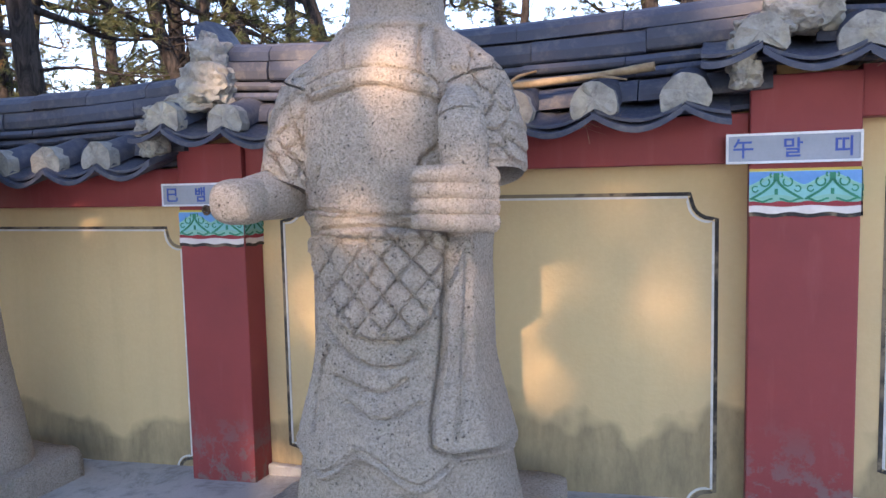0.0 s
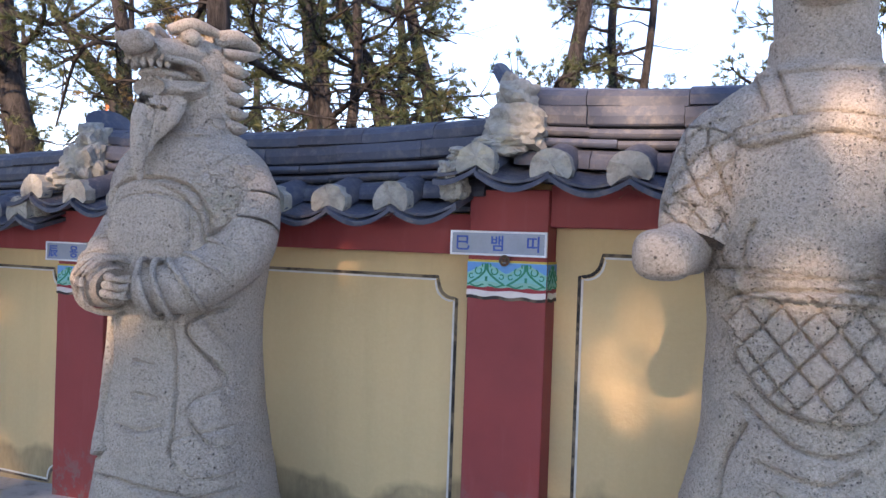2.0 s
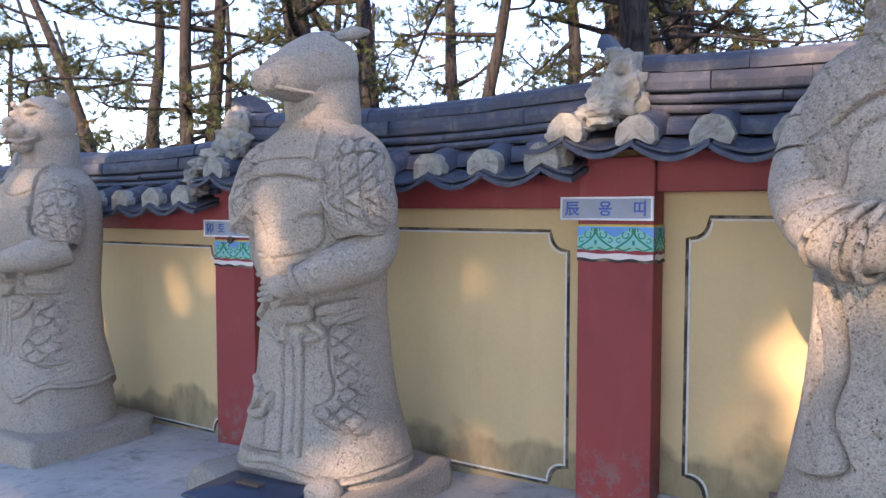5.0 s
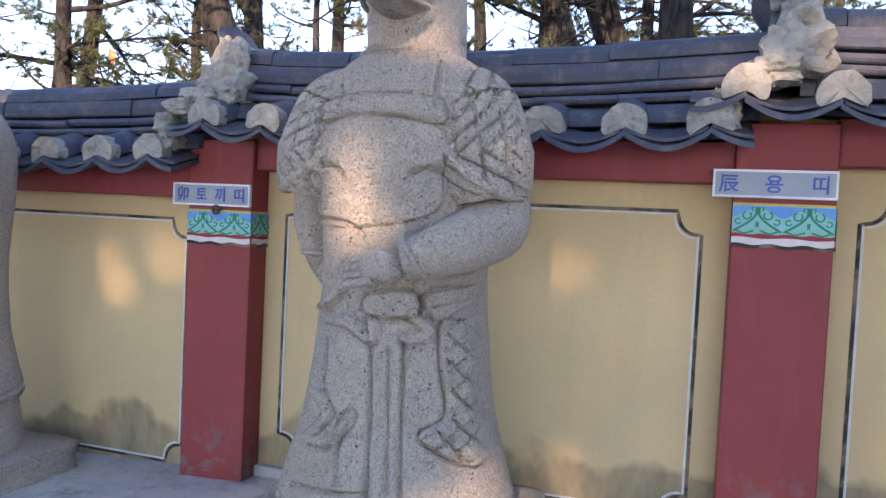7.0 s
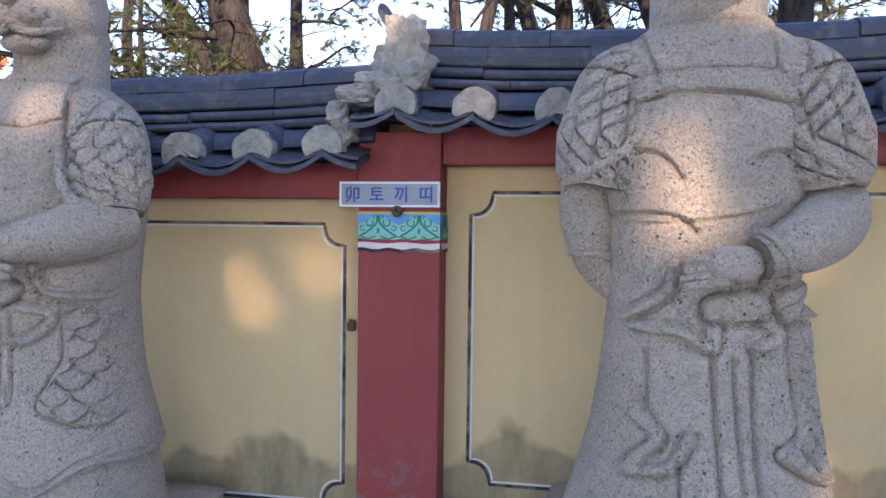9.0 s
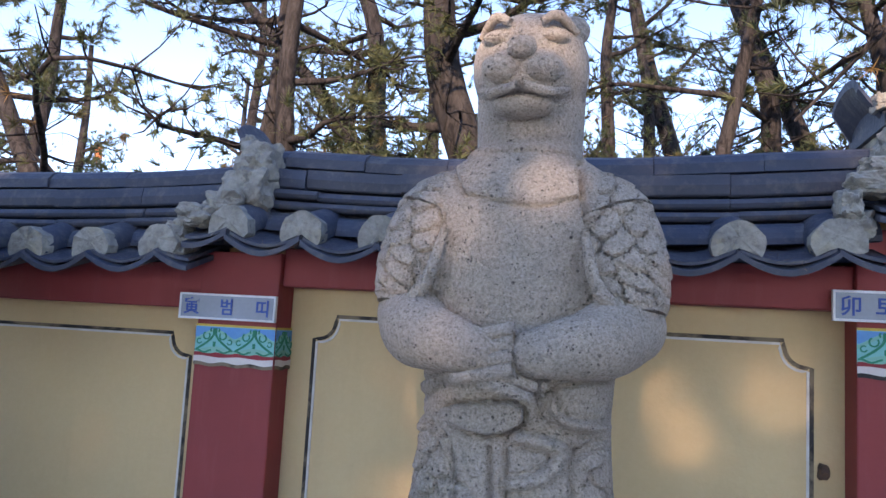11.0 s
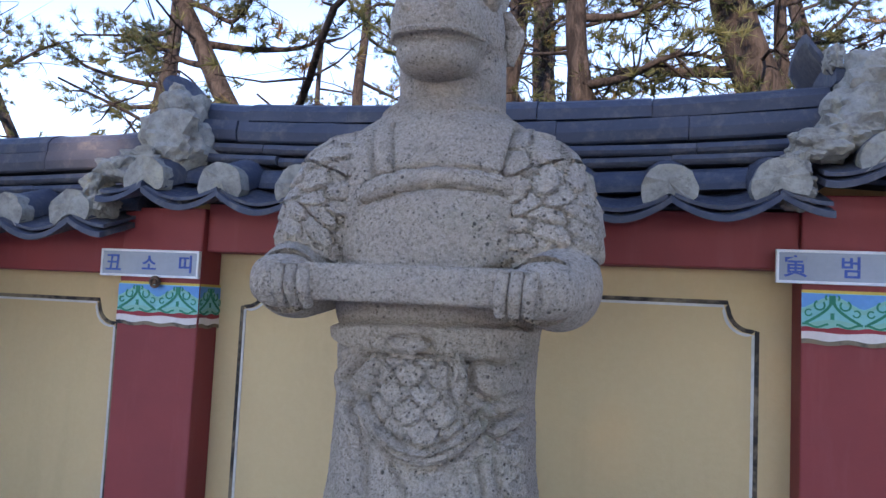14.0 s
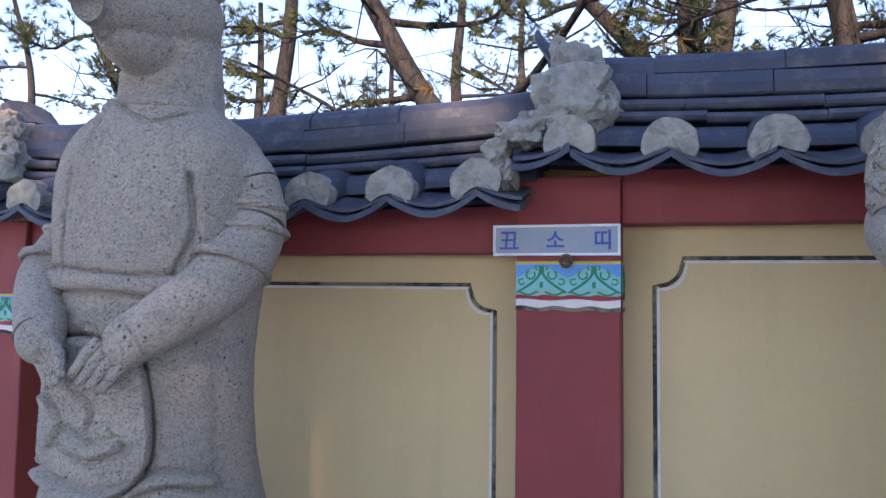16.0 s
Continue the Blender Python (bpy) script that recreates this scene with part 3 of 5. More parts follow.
def coping(k):
    rnd = random.Random(40 + k)
    xl = col_x(k) + 0.085
    xr = xl + BAY
    root = tagged(new("wall_coping_%d" % (k + 2)), "dark grey tiled wall coping with a stacked ridge and white plaster ends", "coping", "wall copings", "structure")
    yc = (WALL_Y + BACK_Y) / 2
    # bedding under the tiles
    v, f = [], []
    for i in range(13):
        x = xl - 0.02 + (BAY + 0.06) * i / 12
        for y, d in ((3.115, -0.03), (3.115, -0.012), (3.18, 0.05), (yc, 0.12), (3.60, 0.05), (3.66, -0.012), (3.66, -0.03)):
            v.append((x, y, curve_point(k, x, d)))
    put("bedding", data("bedding", v, grid_faces(13, 7, True) + [tuple(range(7))[::-1], tuple(range(84, 91))], TILE), root)
    first_x = xl + FIRST_TILE.get(k, 0.225)
    last = int((xr - 0.05 - first_x) / 0.337)
    for i in range(last + 1):
        x = first_x + 0.337 * i + rnd.uniform(-0.008, 0.008)
        z = curve_point(k, x, 0.012)
        tilt = 5 * (0.5 - (x - xl) / BAY)
        tile = put("round_tile", ROUND, root, m=pose(x, 2.885 + rnd.uniform(-0.012, 0.008), z, rnd.uniform(-2, 1), tilt, rnd.uniform(-2, 2)))
        put("plaster_cap", rnd.choice(CAPS), tile, m=pose(0, 0, 0, 0, rnd.uniform(-9, 9), 0))
        put("round_tile", ROUND, root, m=pose(x, 3.895, z, 0, 0, 180))
    for i in range(-1, last + 1):
        x = first_x + 0.337 * (i + 0.5)
        z = curve_point(k, x, -0.012)
        kind = "start" if i < 0 and first_x - xl < 0.28 else "end" if x + 0.12 > xr else "full"
        for n, me in enumerate(TROUGHS[kind]):
            put("trough_tile", me, root, m=pose(x + rnd.uniform(-0.004, 0.004), 2.885, z + 0.016 * n, rnd.uniform(-1.5, 1.5), 4 * (0.5 - (x - xl) / BAY) + rnd.uniform(-1, 1), 0))
        put("trough_tile", TROUGHS[kind][0], root, m=pose(x, 3.895, z, 0, 0, 180))
    # a row of half-round tiles lies along the wall behind the mouths
    x = xl + 0.22
    while x < xr - 0.02:
        e = min(x + 0.34 * rnd.uniform(0.97, 1.03), xr + 0.08)
        if xr - e < 0.14:
            e = xr + 0.08
        put("ridge_tile", ridge_piece(k, x + 0.002, e - 0.002, 0.035, 0.128, 0.355, "barrel", rnd), root)
        x = e
    for c, (d0, d1, half, top, start, length) in enumerate(((0.136, 0.172, 0.30, False, 0.30, 0.40), (0.185, 0.224, 0.29, False, 0.27, 0.43), (0.238, 0.326, 0.275, False, 0.20, 0.46), (0.338, 0.448, 0.235, True, 0.12, 0.42))):
        x = xl + start
        first = True
        while x < xr - 0.02:
            step = length * (rnd.uniform(0.4, 1.0) if first and c else rnd.uniform(0.9, 1.08))
            e = min(x + step, xr + 0.11)
            if xr - e < 0.12:
                e = xr + 0.11
            put("ridge_tile", ridge_piece(k, x + 0.0015, e - 0.0015, d0, d1, half, top, rnd), root)
            x, first = e, False
    put("bedding", ridge_piece(k, xl + 0.22, xr + 0.10, 0.10, 0.40, 0.205, False, rnd), root)
    # the upturned end tile
    verts = []
    for i in range(7):
        t = i / 6
        x = xl + 0.15 - 0.105 * t
        base = curve_point(k, xl, 0.345) + 0.14 * t ** 1.3
        for a in np.linspace(0, math.pi, 9):
            verts.append((x, yc - (0.225 - 0.03 * t) * math.cos(a), base + (0.10 - 0.02 * t) * math.sin(a)))
        for a in np.linspace(math.pi, 0, 9):
            verts.append((x, yc - (0.195 - 0.03 * t) * math.cos(a), base - 0.01 + (0.075 - 0.02 * t) * math.sin(a)))
    put("end_tile", data("end_tile", verts, grid_faces(7, 18, True) + [tuple(range(108, 126))], TILE), root, "upturned end tile of the ridge")
    for n, (a, y, d, sx, sy, sz) in enumerate(((0.205, 3.075, 0.185, 0.135, 0.10, 0.115), (0.215, 3.115, 0.315, 0.085, 0.09, 0.10), (0.13, 3.02, 0.10, 0.11, 0.09, 0.055),
                                               (0.03, 2.965, 0.05, 0.085, 0.075, 0.045), (0.135, 3.19, 0.42, 0.035, 0.05, 0.045), (-0.05, 2.955, -0.03, 0.05, 0.07, 0.05), (-0.035, 2.96, -0.105, 0.055, 0.075, 0.05))):
        j = [rnd.uniform(0.85, 1.15) for _ in range(3)]
        slab = lump("plaster_end", (xl + a + rnd.uniform(-0.015, 0.015), y, curve_point(k, xl, d)), (sx * j[0], sy, sz * j[2]), 7 * k + 31 + n, PLASTER, 0.34, 4, 0.5)
        put("plaster_end", slab, root, "weathered white plaster filling")
    put("plaster_end", lump("plaster_end", (xl + 0.22, yc, curve_point(k, xl, 0.24)), (0.085, 0.25, 0.16), k + 9, PLASTER, 0.12), root, "weathered white plaster filling")


for k in range(-1, 7):
    wall_bay(k)
    pillar(k)
    if k in WORDS:
        name_sign(k)
    if k in (1, 3, 5):
        spot_holder(k)


# ---- statues ----
class Stone:
    """Gathers overlapping carved volumes of one statue; they make one mesh."""

    def __init__(self):
        self.v, self.f, self.size, self.dz = [], [], 1.0, 0.0

    def head(self, size, dz):
        """What is added from here on is scaled about the neck and moved up."""
        self.size, self.dz = size, dz

    def add(self, verts, faces):
        n = len(self.v)
        s = self.size
        self.v += [(p[0] * s, p[1] * s, (p[2] - 1.9) * s + 1.9 + self.dz) for p in verts]
        self.f += [tuple(i + n for i in q) for q in faces]

    def tube(self, pts, radii, n=14, squash=1.0, steps=5):
        path = smooth_path(pts, steps)
        span = np.linspace(0, len(radii) - 1, len(path))
        self.add(*sweep(path, list(np.interp(span, range(len(radii)), radii)), n, squash))

    def ball(self, c, size, rz=0, rx=0, power=1.0):
        n, m, verts = 22, 14, []
        turn = Euler((radians(rx), 0, radians(rz))).to_matrix()
        for i in range(m + 1):
            a = math.pi * i / m
            for j in range(n):
                b = 2 * math.pi * j / n
                s, co = math.sin(a), math.cos(a)
                p = Vector([math.copysign(abs(q) ** power, q) * w for q, w in zip((s * math.cos(b), s * math.sin(b), co), size)])
                verts.append(Vector(c) + turn @ p)
        self.add(verts, grid_faces(m + 1, n, True))

    def done(self, name, x, y, z, label, tall=1.0):
        me = data(name, self.v, self.f, GRANITE, True)
        ob = new(name, me)
        ob.matrix_basis = pose(x, y, z) @ Matrix.Diagonal((1, 1, tall, 1))
        return tagged(ob, label, "statue", "zodiac statues along the wall")


RINGS = np.array([(-0.02, 0.475, 0.385), (0.10, 0.458, 0.372), (0.32, 0.412, 0.35), (0.62, 0.36, 0.32), (0.9, 0.33, 0.305), (1.05, 0.325, 0.305), (1.2, 0.34, 0.312),
                  (1.4, 0.37, 0.32), (1.53, 0.385, 0.315), (1.63, 0.385, 0.305), (1.72, 0.37, 0.285), (1.79, 0.33, 0.255), (1.84, 0.27, 0.225), (1.88, 0.19, 0.19), (1.90, 0.17, 0.172), (2.0, 0.162, 0.165)])


SLIM = RINGS * np.where(RINGS[:, :1] < 0.7, (1.0, 0.93, 0.97), (1.0, 1.0, 1.0))


def scales(u, v, s):
    """Overlapping rounded scales: 0 in the joints, 1 on the belly of a scale."""
    row = np.floor(v / (s * 0.62))
    best = np.zeros_like(u)
    for dr in (1, 0):
        r = row + dr
        cx = (np.floor(u / s - 0.5 * (r % 2)) + 0.5 + 0.5 * (r % 2)) * s
        cz = (r + 0.15) * s * 0.62
        d = np.hypot((u - cx) / (0.52 * s), (v - cz) / (0.66 * s))
        h = np.clip((1 - d) * 6, 0, 1) ** 0.7 * (0.62 + 0.38 * np.clip((cz - v) / s + 0.5, 0, 1))
        best = np.where((best <= 0) & (d < 1), h, best)
    return best


def lattice(u, v, s):
    """Diamond pattern: 0 in the grooves."""
    a, b = np.abs(((u + 0.8 * v) / s) % 1 - 0.5), np.abs(((u - 0.8 * v) / s) % 1 - 0.5)
    g = np.maximum(a, b)
    return np.clip((0.5 - g) / 0.085, 0, 1)


def groove(d, w):
    return -1.7 * np.clip(1 - np.abs(d) / (1.5 * w), 0, 1)


def robe(st, relief, wide=1.0, rings=RINGS, nz=330, nt=300):
    z = np.linspace(rings[0, 0], rings[-1, 0], nz)
    a, b = np.interp(z, rings[:, 0], rings[:, 1]) * wide, np.interp(z, rings[:, 0], rings[:, 2])
    for arr in (a, b):
        arr[:] = np.convolve(np.pad(arr, 6, "edge"), np.ones(13) / 13, "valid")
    back = nt // 4
    t = np.concatenate([np.linspace(0, math.pi, back, endpoint=False), np.linspace(math.pi, 2 * math.pi, nt - back, endpoint=False)])
    Z, T = np.meshgrid(z, t, indexing="ij")
    A, B = a[:, None] + 0 * T, b[:, None] + 0 * T
    e = 0.86
    cx, cy = np.sign(np.cos(T)) * np.abs(np.cos(T)) ** e, np.sign(np.sin(T)) * np.abs(np.sin(T)) ** e
    X, Y = A * cx, B * cy
    front = Y < 0
    d = 1.15 * relief(X, Z, front, T, X / np.maximum(A, 0.05))
    n = np.stack([cx / A, cy / B], 0)
    n /= np.linalg.norm(n, axis=0)
    X, Y = X + n[0] * d, Y + n[1] * d
    verts = np.stack([X, Y, Z], -1).reshape(-1, 3)
    faces = grid_faces(nz, nt, True) + [tuple(range(nt))[::-1], tuple(range((nz - 1) * nt, nz * nt))]
    st.add(verts.tolist(), faces)


def sleeve(st, pts, radii, pattern=None, s=0.075, depth=0.03, nt=64, steps=26, squash=1.0):
    """An arm in its sleeve, with carved pattern, from shoulder to wrist."""
    path = smooth_path(pts, steps)
    rr = np.interp(np.linspace(0, len(radii) - 1, len(path)), range(len(radii)), radii)
    verts, faces = sweep(path, list(rr), nt, squash)
    out, run = [], 0.0
    for i, p in enumerate(path):
        run += (p - path[i - 1]).length if i else 0
        for j in range(nt):
            q = Vector(verts[i * nt + j])
            if pattern is not None and 2 < i < len(path) - 4:
                u = np.array([2 * math.pi * j / nt * rr[i]])
                h = float(pattern(u, np.array([-run]), s)[0])
                q += (q - p).normalized() * depth * (h - 0.5)
            out.append(q)
    st.add(out, faces)


def fold_rings(st, pts, radius, count, lean=0.3):
    """Raised folds round a bent sleeve."""
    path = smooth_path(pts, 10)
    for i in range(count):
        p = path[int((i + 0.7) / count * (len(path) - 2))]
        q = path[int((i + 0.7) / count * (len(path) - 2)) + 1]
        d = (q - p).normalized()
        a = d.cross(Vector((0, 0, 1))).normalized()
        b = a.cross(d)
        ring = [p + (a * math.cos(t) + b * math.sin(t)) * radius * 0.99 + d * lean * radius * math.sin(t) for t in np.linspace(0, 2 * math.pi, 25)]
        st.add(*sweep(ring, [0.014] * 25, 6))


def fingers(st, base, along, across, n=4, length=0.13, r=0.021):
    along, across = Vector(along).normalized(), Vector(across)
    drop = along.cross(across).normalized()
    for i in range(n):
        p = Vector(base) + across * (i - (n - 1) / 2)
        tip = p + along * length * (0.98 - 0.07 * abs(i - 1))
        st.tube([p, p + along * length * 0.45 + drop * 0.010, tip], [r * 0.95, r * 0.92, r * 0.62], 10)
        st.ball(tip, (r * 0.66,) * 3)


def bend(pts, n=6, closed=False):
    """A smooth plane curve through a few carved points."""
    q = [np.array(p, float) for p in pts]
    m = len(q)
    q = [q[-1]] + q + [q[0], q[1]] if closed else [2 * q[0] - q[1]] + q + [2 * q[-1] - q[-2]]
    out = []
    for i in range(1, m + 1 if closed else m):
        p0, p1, p2, p3 = q[i - 1:i + 3]
        for t in np.linspace(0, 1, n, endpoint=False):
            out.append(p1 + 0.5 * t * (p2 - p0 + t * (2 * p0 - 5 * p1 + 4 * p2 - p3 + t * (3 * (p1 - p2) + p3 - p0))))
    return np.array(out + [out[0] if closed else q[m]])


def away(X, Z, line):
    """The distance to a curve, up to 6 cm."""
    d = np.full(X.shape, 0.06)
    for p, q in zip(line[:-1], line[1:]):
        lo, hi = np.minimum(p, q) - 0.06, np.maximum(p, q) + 0.06
        w = np.nonzero((X > lo[0]) & (X < hi[0]) & (Z > lo[1]) & (Z < hi[1]))
        x, z, e = X[w] - p[0], Z[w] - p[1], q - p
        t = np.clip((x * e[0] + z * e[1]) / max(e @ e, 1e-9), 0, 1)
        d[w] = np.minimum(d[w], np.hypot(x - t * e[0], z - t * e[1]))
    return d


def cut(X, Z, depth, *pts):
    """A chiselled line."""
    return -1.9 * depth * np.exp(-(away(X, Z, bend(pts)) / 0.0085) ** 2)


def rib(X, Z, high, *pts):
    """A raised roll of stone, with a shadow line on either side."""
    d = away(X, Z, bend(pts))
    return high * np.sqrt(np.clip(1 - (d / 0.020) ** 2, 0, 1)) - 0.6 * high * np.exp(-((d - 0.025) / 0.008) ** 2)


def within(X, Z, line):
    odd = np.zeros(X.shape, bool)
    for p, q in zip(line[:-1], line[1:]):
        if p[1] != q[1]:
            odd ^= ((Z > p[1]) != (Z > q[1])) & (X < p[0] + (Z - p[1]) * (q[0] - p[0]) / (q[1] - p[1]))
    return odd


def plate(X, Z, high, *pts, pattern=None, size=0.1, deep=0.02):
    """A raised layer with a cut edge, and a carved pattern on it if there is one."""
    line = bend(pts, 6, True)
    d, odd = away(X, Z, line), within(X, Z, line)
    out = np.where(odd, 0.8 * high * np.clip(0.2 + d / 0.009, 0, 1), -0.7 * high * np.exp(-(d / 0.010) ** 2))
    if pattern is not None:
        out += (odd & (d > 0.012)) * deep * (pattern(X, Z, size) - 0.7)
    return out


def skirt(X, Z, U, front, rows):
    """Hems at the given heights: each layer stands out below the one above it."""
    d = 0 * X
    for z0, amp, freq, ph in rows:
        edge = z0 + amp * np.cos(freq * U + ph)
        d += 0.032 * np.clip((Z - edge) * 60, 0, 1) * np.clip((edge + 0.35 - Z) / 0.35, 0, 1)
        d += 0.010 * groove(Z - edge - 0.04, 0.008)
    return d


def stone_noise(X, Z, T):
    """Hammered stone: fine grain, and shallow dents of a few centimetres."""
    r = np.random.default_rng(int(1000 * abs(X[5, 5])) + 3)
    fine = r.normal(0, 1, X.shape)
    wide = r.normal(0, 1, X.shape)
    for axis in (0, 1):
        for step in (1, 2, 4):
            wide = (wide + np.roll(wide, step, axis) + np.roll(wide, -step, axis)) / 3
    return 0.0009 * fine + 0.008 * np.clip(wide, -0.5, 0.5)


def snake():
    st = Stone()

    def relief(X, Z, front, T, U):
        d = 0.016 * np.clip(1 - np.abs(Z - 1.885) / 0.02, 0, 1) ** 0.5
        d += plate(X, Z, 0.013, (-0.23, 1.63), (0, 1.66), (0.22, 1.62), (0.26, 1.56), (0.26, 1.23), (0.03, 1.21), (-0.26, 1.24), (-0.26, 1.45))
        d += plate(X, Z, 0.02, (-0.24, 1.68), (0, 1.72), (0.22, 1.67), (0.25, 1.59), (0.2, 1.62), (0, 1.66), (-0.21, 1.62))
        d += cut(X, Z, 0.01, (-0.23, 1.89), (-0.17, 1.74))
        d += cut(X, Z, 0.01, (-0.15, 1.9), (-0.1, 1.73))
        d += cut(X, Z, 0.012, (0.16, 1.86), (0.18, 1.72))
        d += cut(X, Z, 0.012, (0.21, 1.85), (0.24, 1.72))
        d += cut(X, Z, 0.014, (0.24, 1.44), (0.19, 1.39), (0.2, 1.32), (0.19, 1.22))
        d += cut(X, Z, 0.01, (-0.19, 1.38), (-0.22, 1.31), (-0.21, 1.23))
        d += plate(X, Z, 0.02, (-0.29, 1.23), (0.03, 1.21), (0.26, 1.22), (0.26, 1.15), (0.02, 1.14), (-0.23, 1.16))
        d += plate(X, Z, 0.026, (-0.23, 1.15), (0.25, 1.15), (0.24, 0.95), (0.16, 0.81), (0.04, 0.78), (-0.11, 0.82), (-0.23, 0.98), pattern=lattice, size=0.1)
        d += cut(X, Z, 0.012, (-0.23, 0.83), (-0.07, 0.7), (0.08, 0.68), (0.16, 0.73))
        d += cut(X, Z, 0.01, (-0.11, 0.55), (0.04, 0.5), (0.17, 0.56))
        d += cut(X, Z, 0.01, (-0.16, 0.63), (0.02, 0.59), (0.12, 0.64))
        d += cut(X, Z, 0.014, (-0.2, 0.74), (-0.26, 0.6), (-0.26, 0.42))
        d += plate(X, Z, 0.032, (0.26, 1.13), (0.4, 1.12), (0.42, 0.71), (0.45, 0.37), (0.34, 0.39), (0.21, 0.43), (0.24, 0.75))
        d += cut(X, Z, 0.01, (0.3, 1.12), (0.29, 0.74), (0.27, 0.44))
        d += cut(X, Z, 0.01, (0.34, 1.11), (0.36, 0.71), (0.36, 0.42))
        d = d * front * np.clip((1 - np.abs(U)) * 10, 0, 1) + stone_noise(X, Z, T)
        d += skirt(X, Z, U, front, ((0.30, 0.05, 7, 0.4),)) + 0.010 * np.sin(14 * U + 3 * Z) * np.clip((0.75 - Z) / 0.5, 0, 1) * front
        return d
    robe(st, relief, 1.03, SLIM)
    # one arm thrust forward in a fist, the other bent with the hand across the hip
    sleeve(st, [(-0.21, -0.05, 1.74), (-0.29, -0.09, 1.63), (-0.34, -0.13, 1.42), (-0.37, -0.18, 1.30)], [0.09, 0.145, 0.15, 0.12], lattice, 0.10, 0.024, 150)
    st.tube([(-0.40, -0.10, 1.30), (-0.43, -0.30, 1.285), (-0.445, -0.40, 1.275)], [0.10, 0.088, 0.07], 16)
    st.ball((-0.45, -0.40, 1.27), (0.095, 0.11, 0.082), 10, 0, 0.75)
    sleeve(st, [(0.21, -0.05, 1.74), (0.29, -0.09, 1.64), (0.345, -0.10, 1.46), (0.375, -0.13, 1.33)], [0.09, 0.145, 0.155, 0.13], scales, 0.11, 0.030, 150)
    for i, z in enumerate((1.345, 1.295, 1.245, 1.195)):
        st.tube([(0.42, -0.22, z - 0.01), (0.34, -0.365, z), (0.20, -0.385, z + 0.004)], [0.038, 0.036, 0.026], 12)
    # the plain forearm sleeve that comes down over the scaled one
    sleeve(st, [(0.30, -0.14, 1.66), (0.325, -0.255, 1.56), (0.345, -0.29, 1.45), (0.345, -0.29, 1.30)], [0.03, 0.075, 0.082, 0.07])
    st.head(1.0, -0.03)
    # hooded head with a blunt snout
    st.tube([(0.0, 0.0, 1.85), (0.0, 0.0, 2.05), (0, -0.01, 2.2), (0, 0.0, 2.34), (0, 0.02, 2.40)], [0.165, 0.155, 0.165, 0.15, 0.07], 24)
    st.ball((0, -0.10, 2.20), (0.115, 0.14, 0.10), 0, 0, 0.85)
    st.ball((0, -0.13, 2.27), (0.10, 0.12, 0.07), 0, 10, 0.9)
    for s in (-1, 1):
        st.ball((s * 0.085, -0.10, 2.31), (0.03, 0.035, 0.028))
    return st


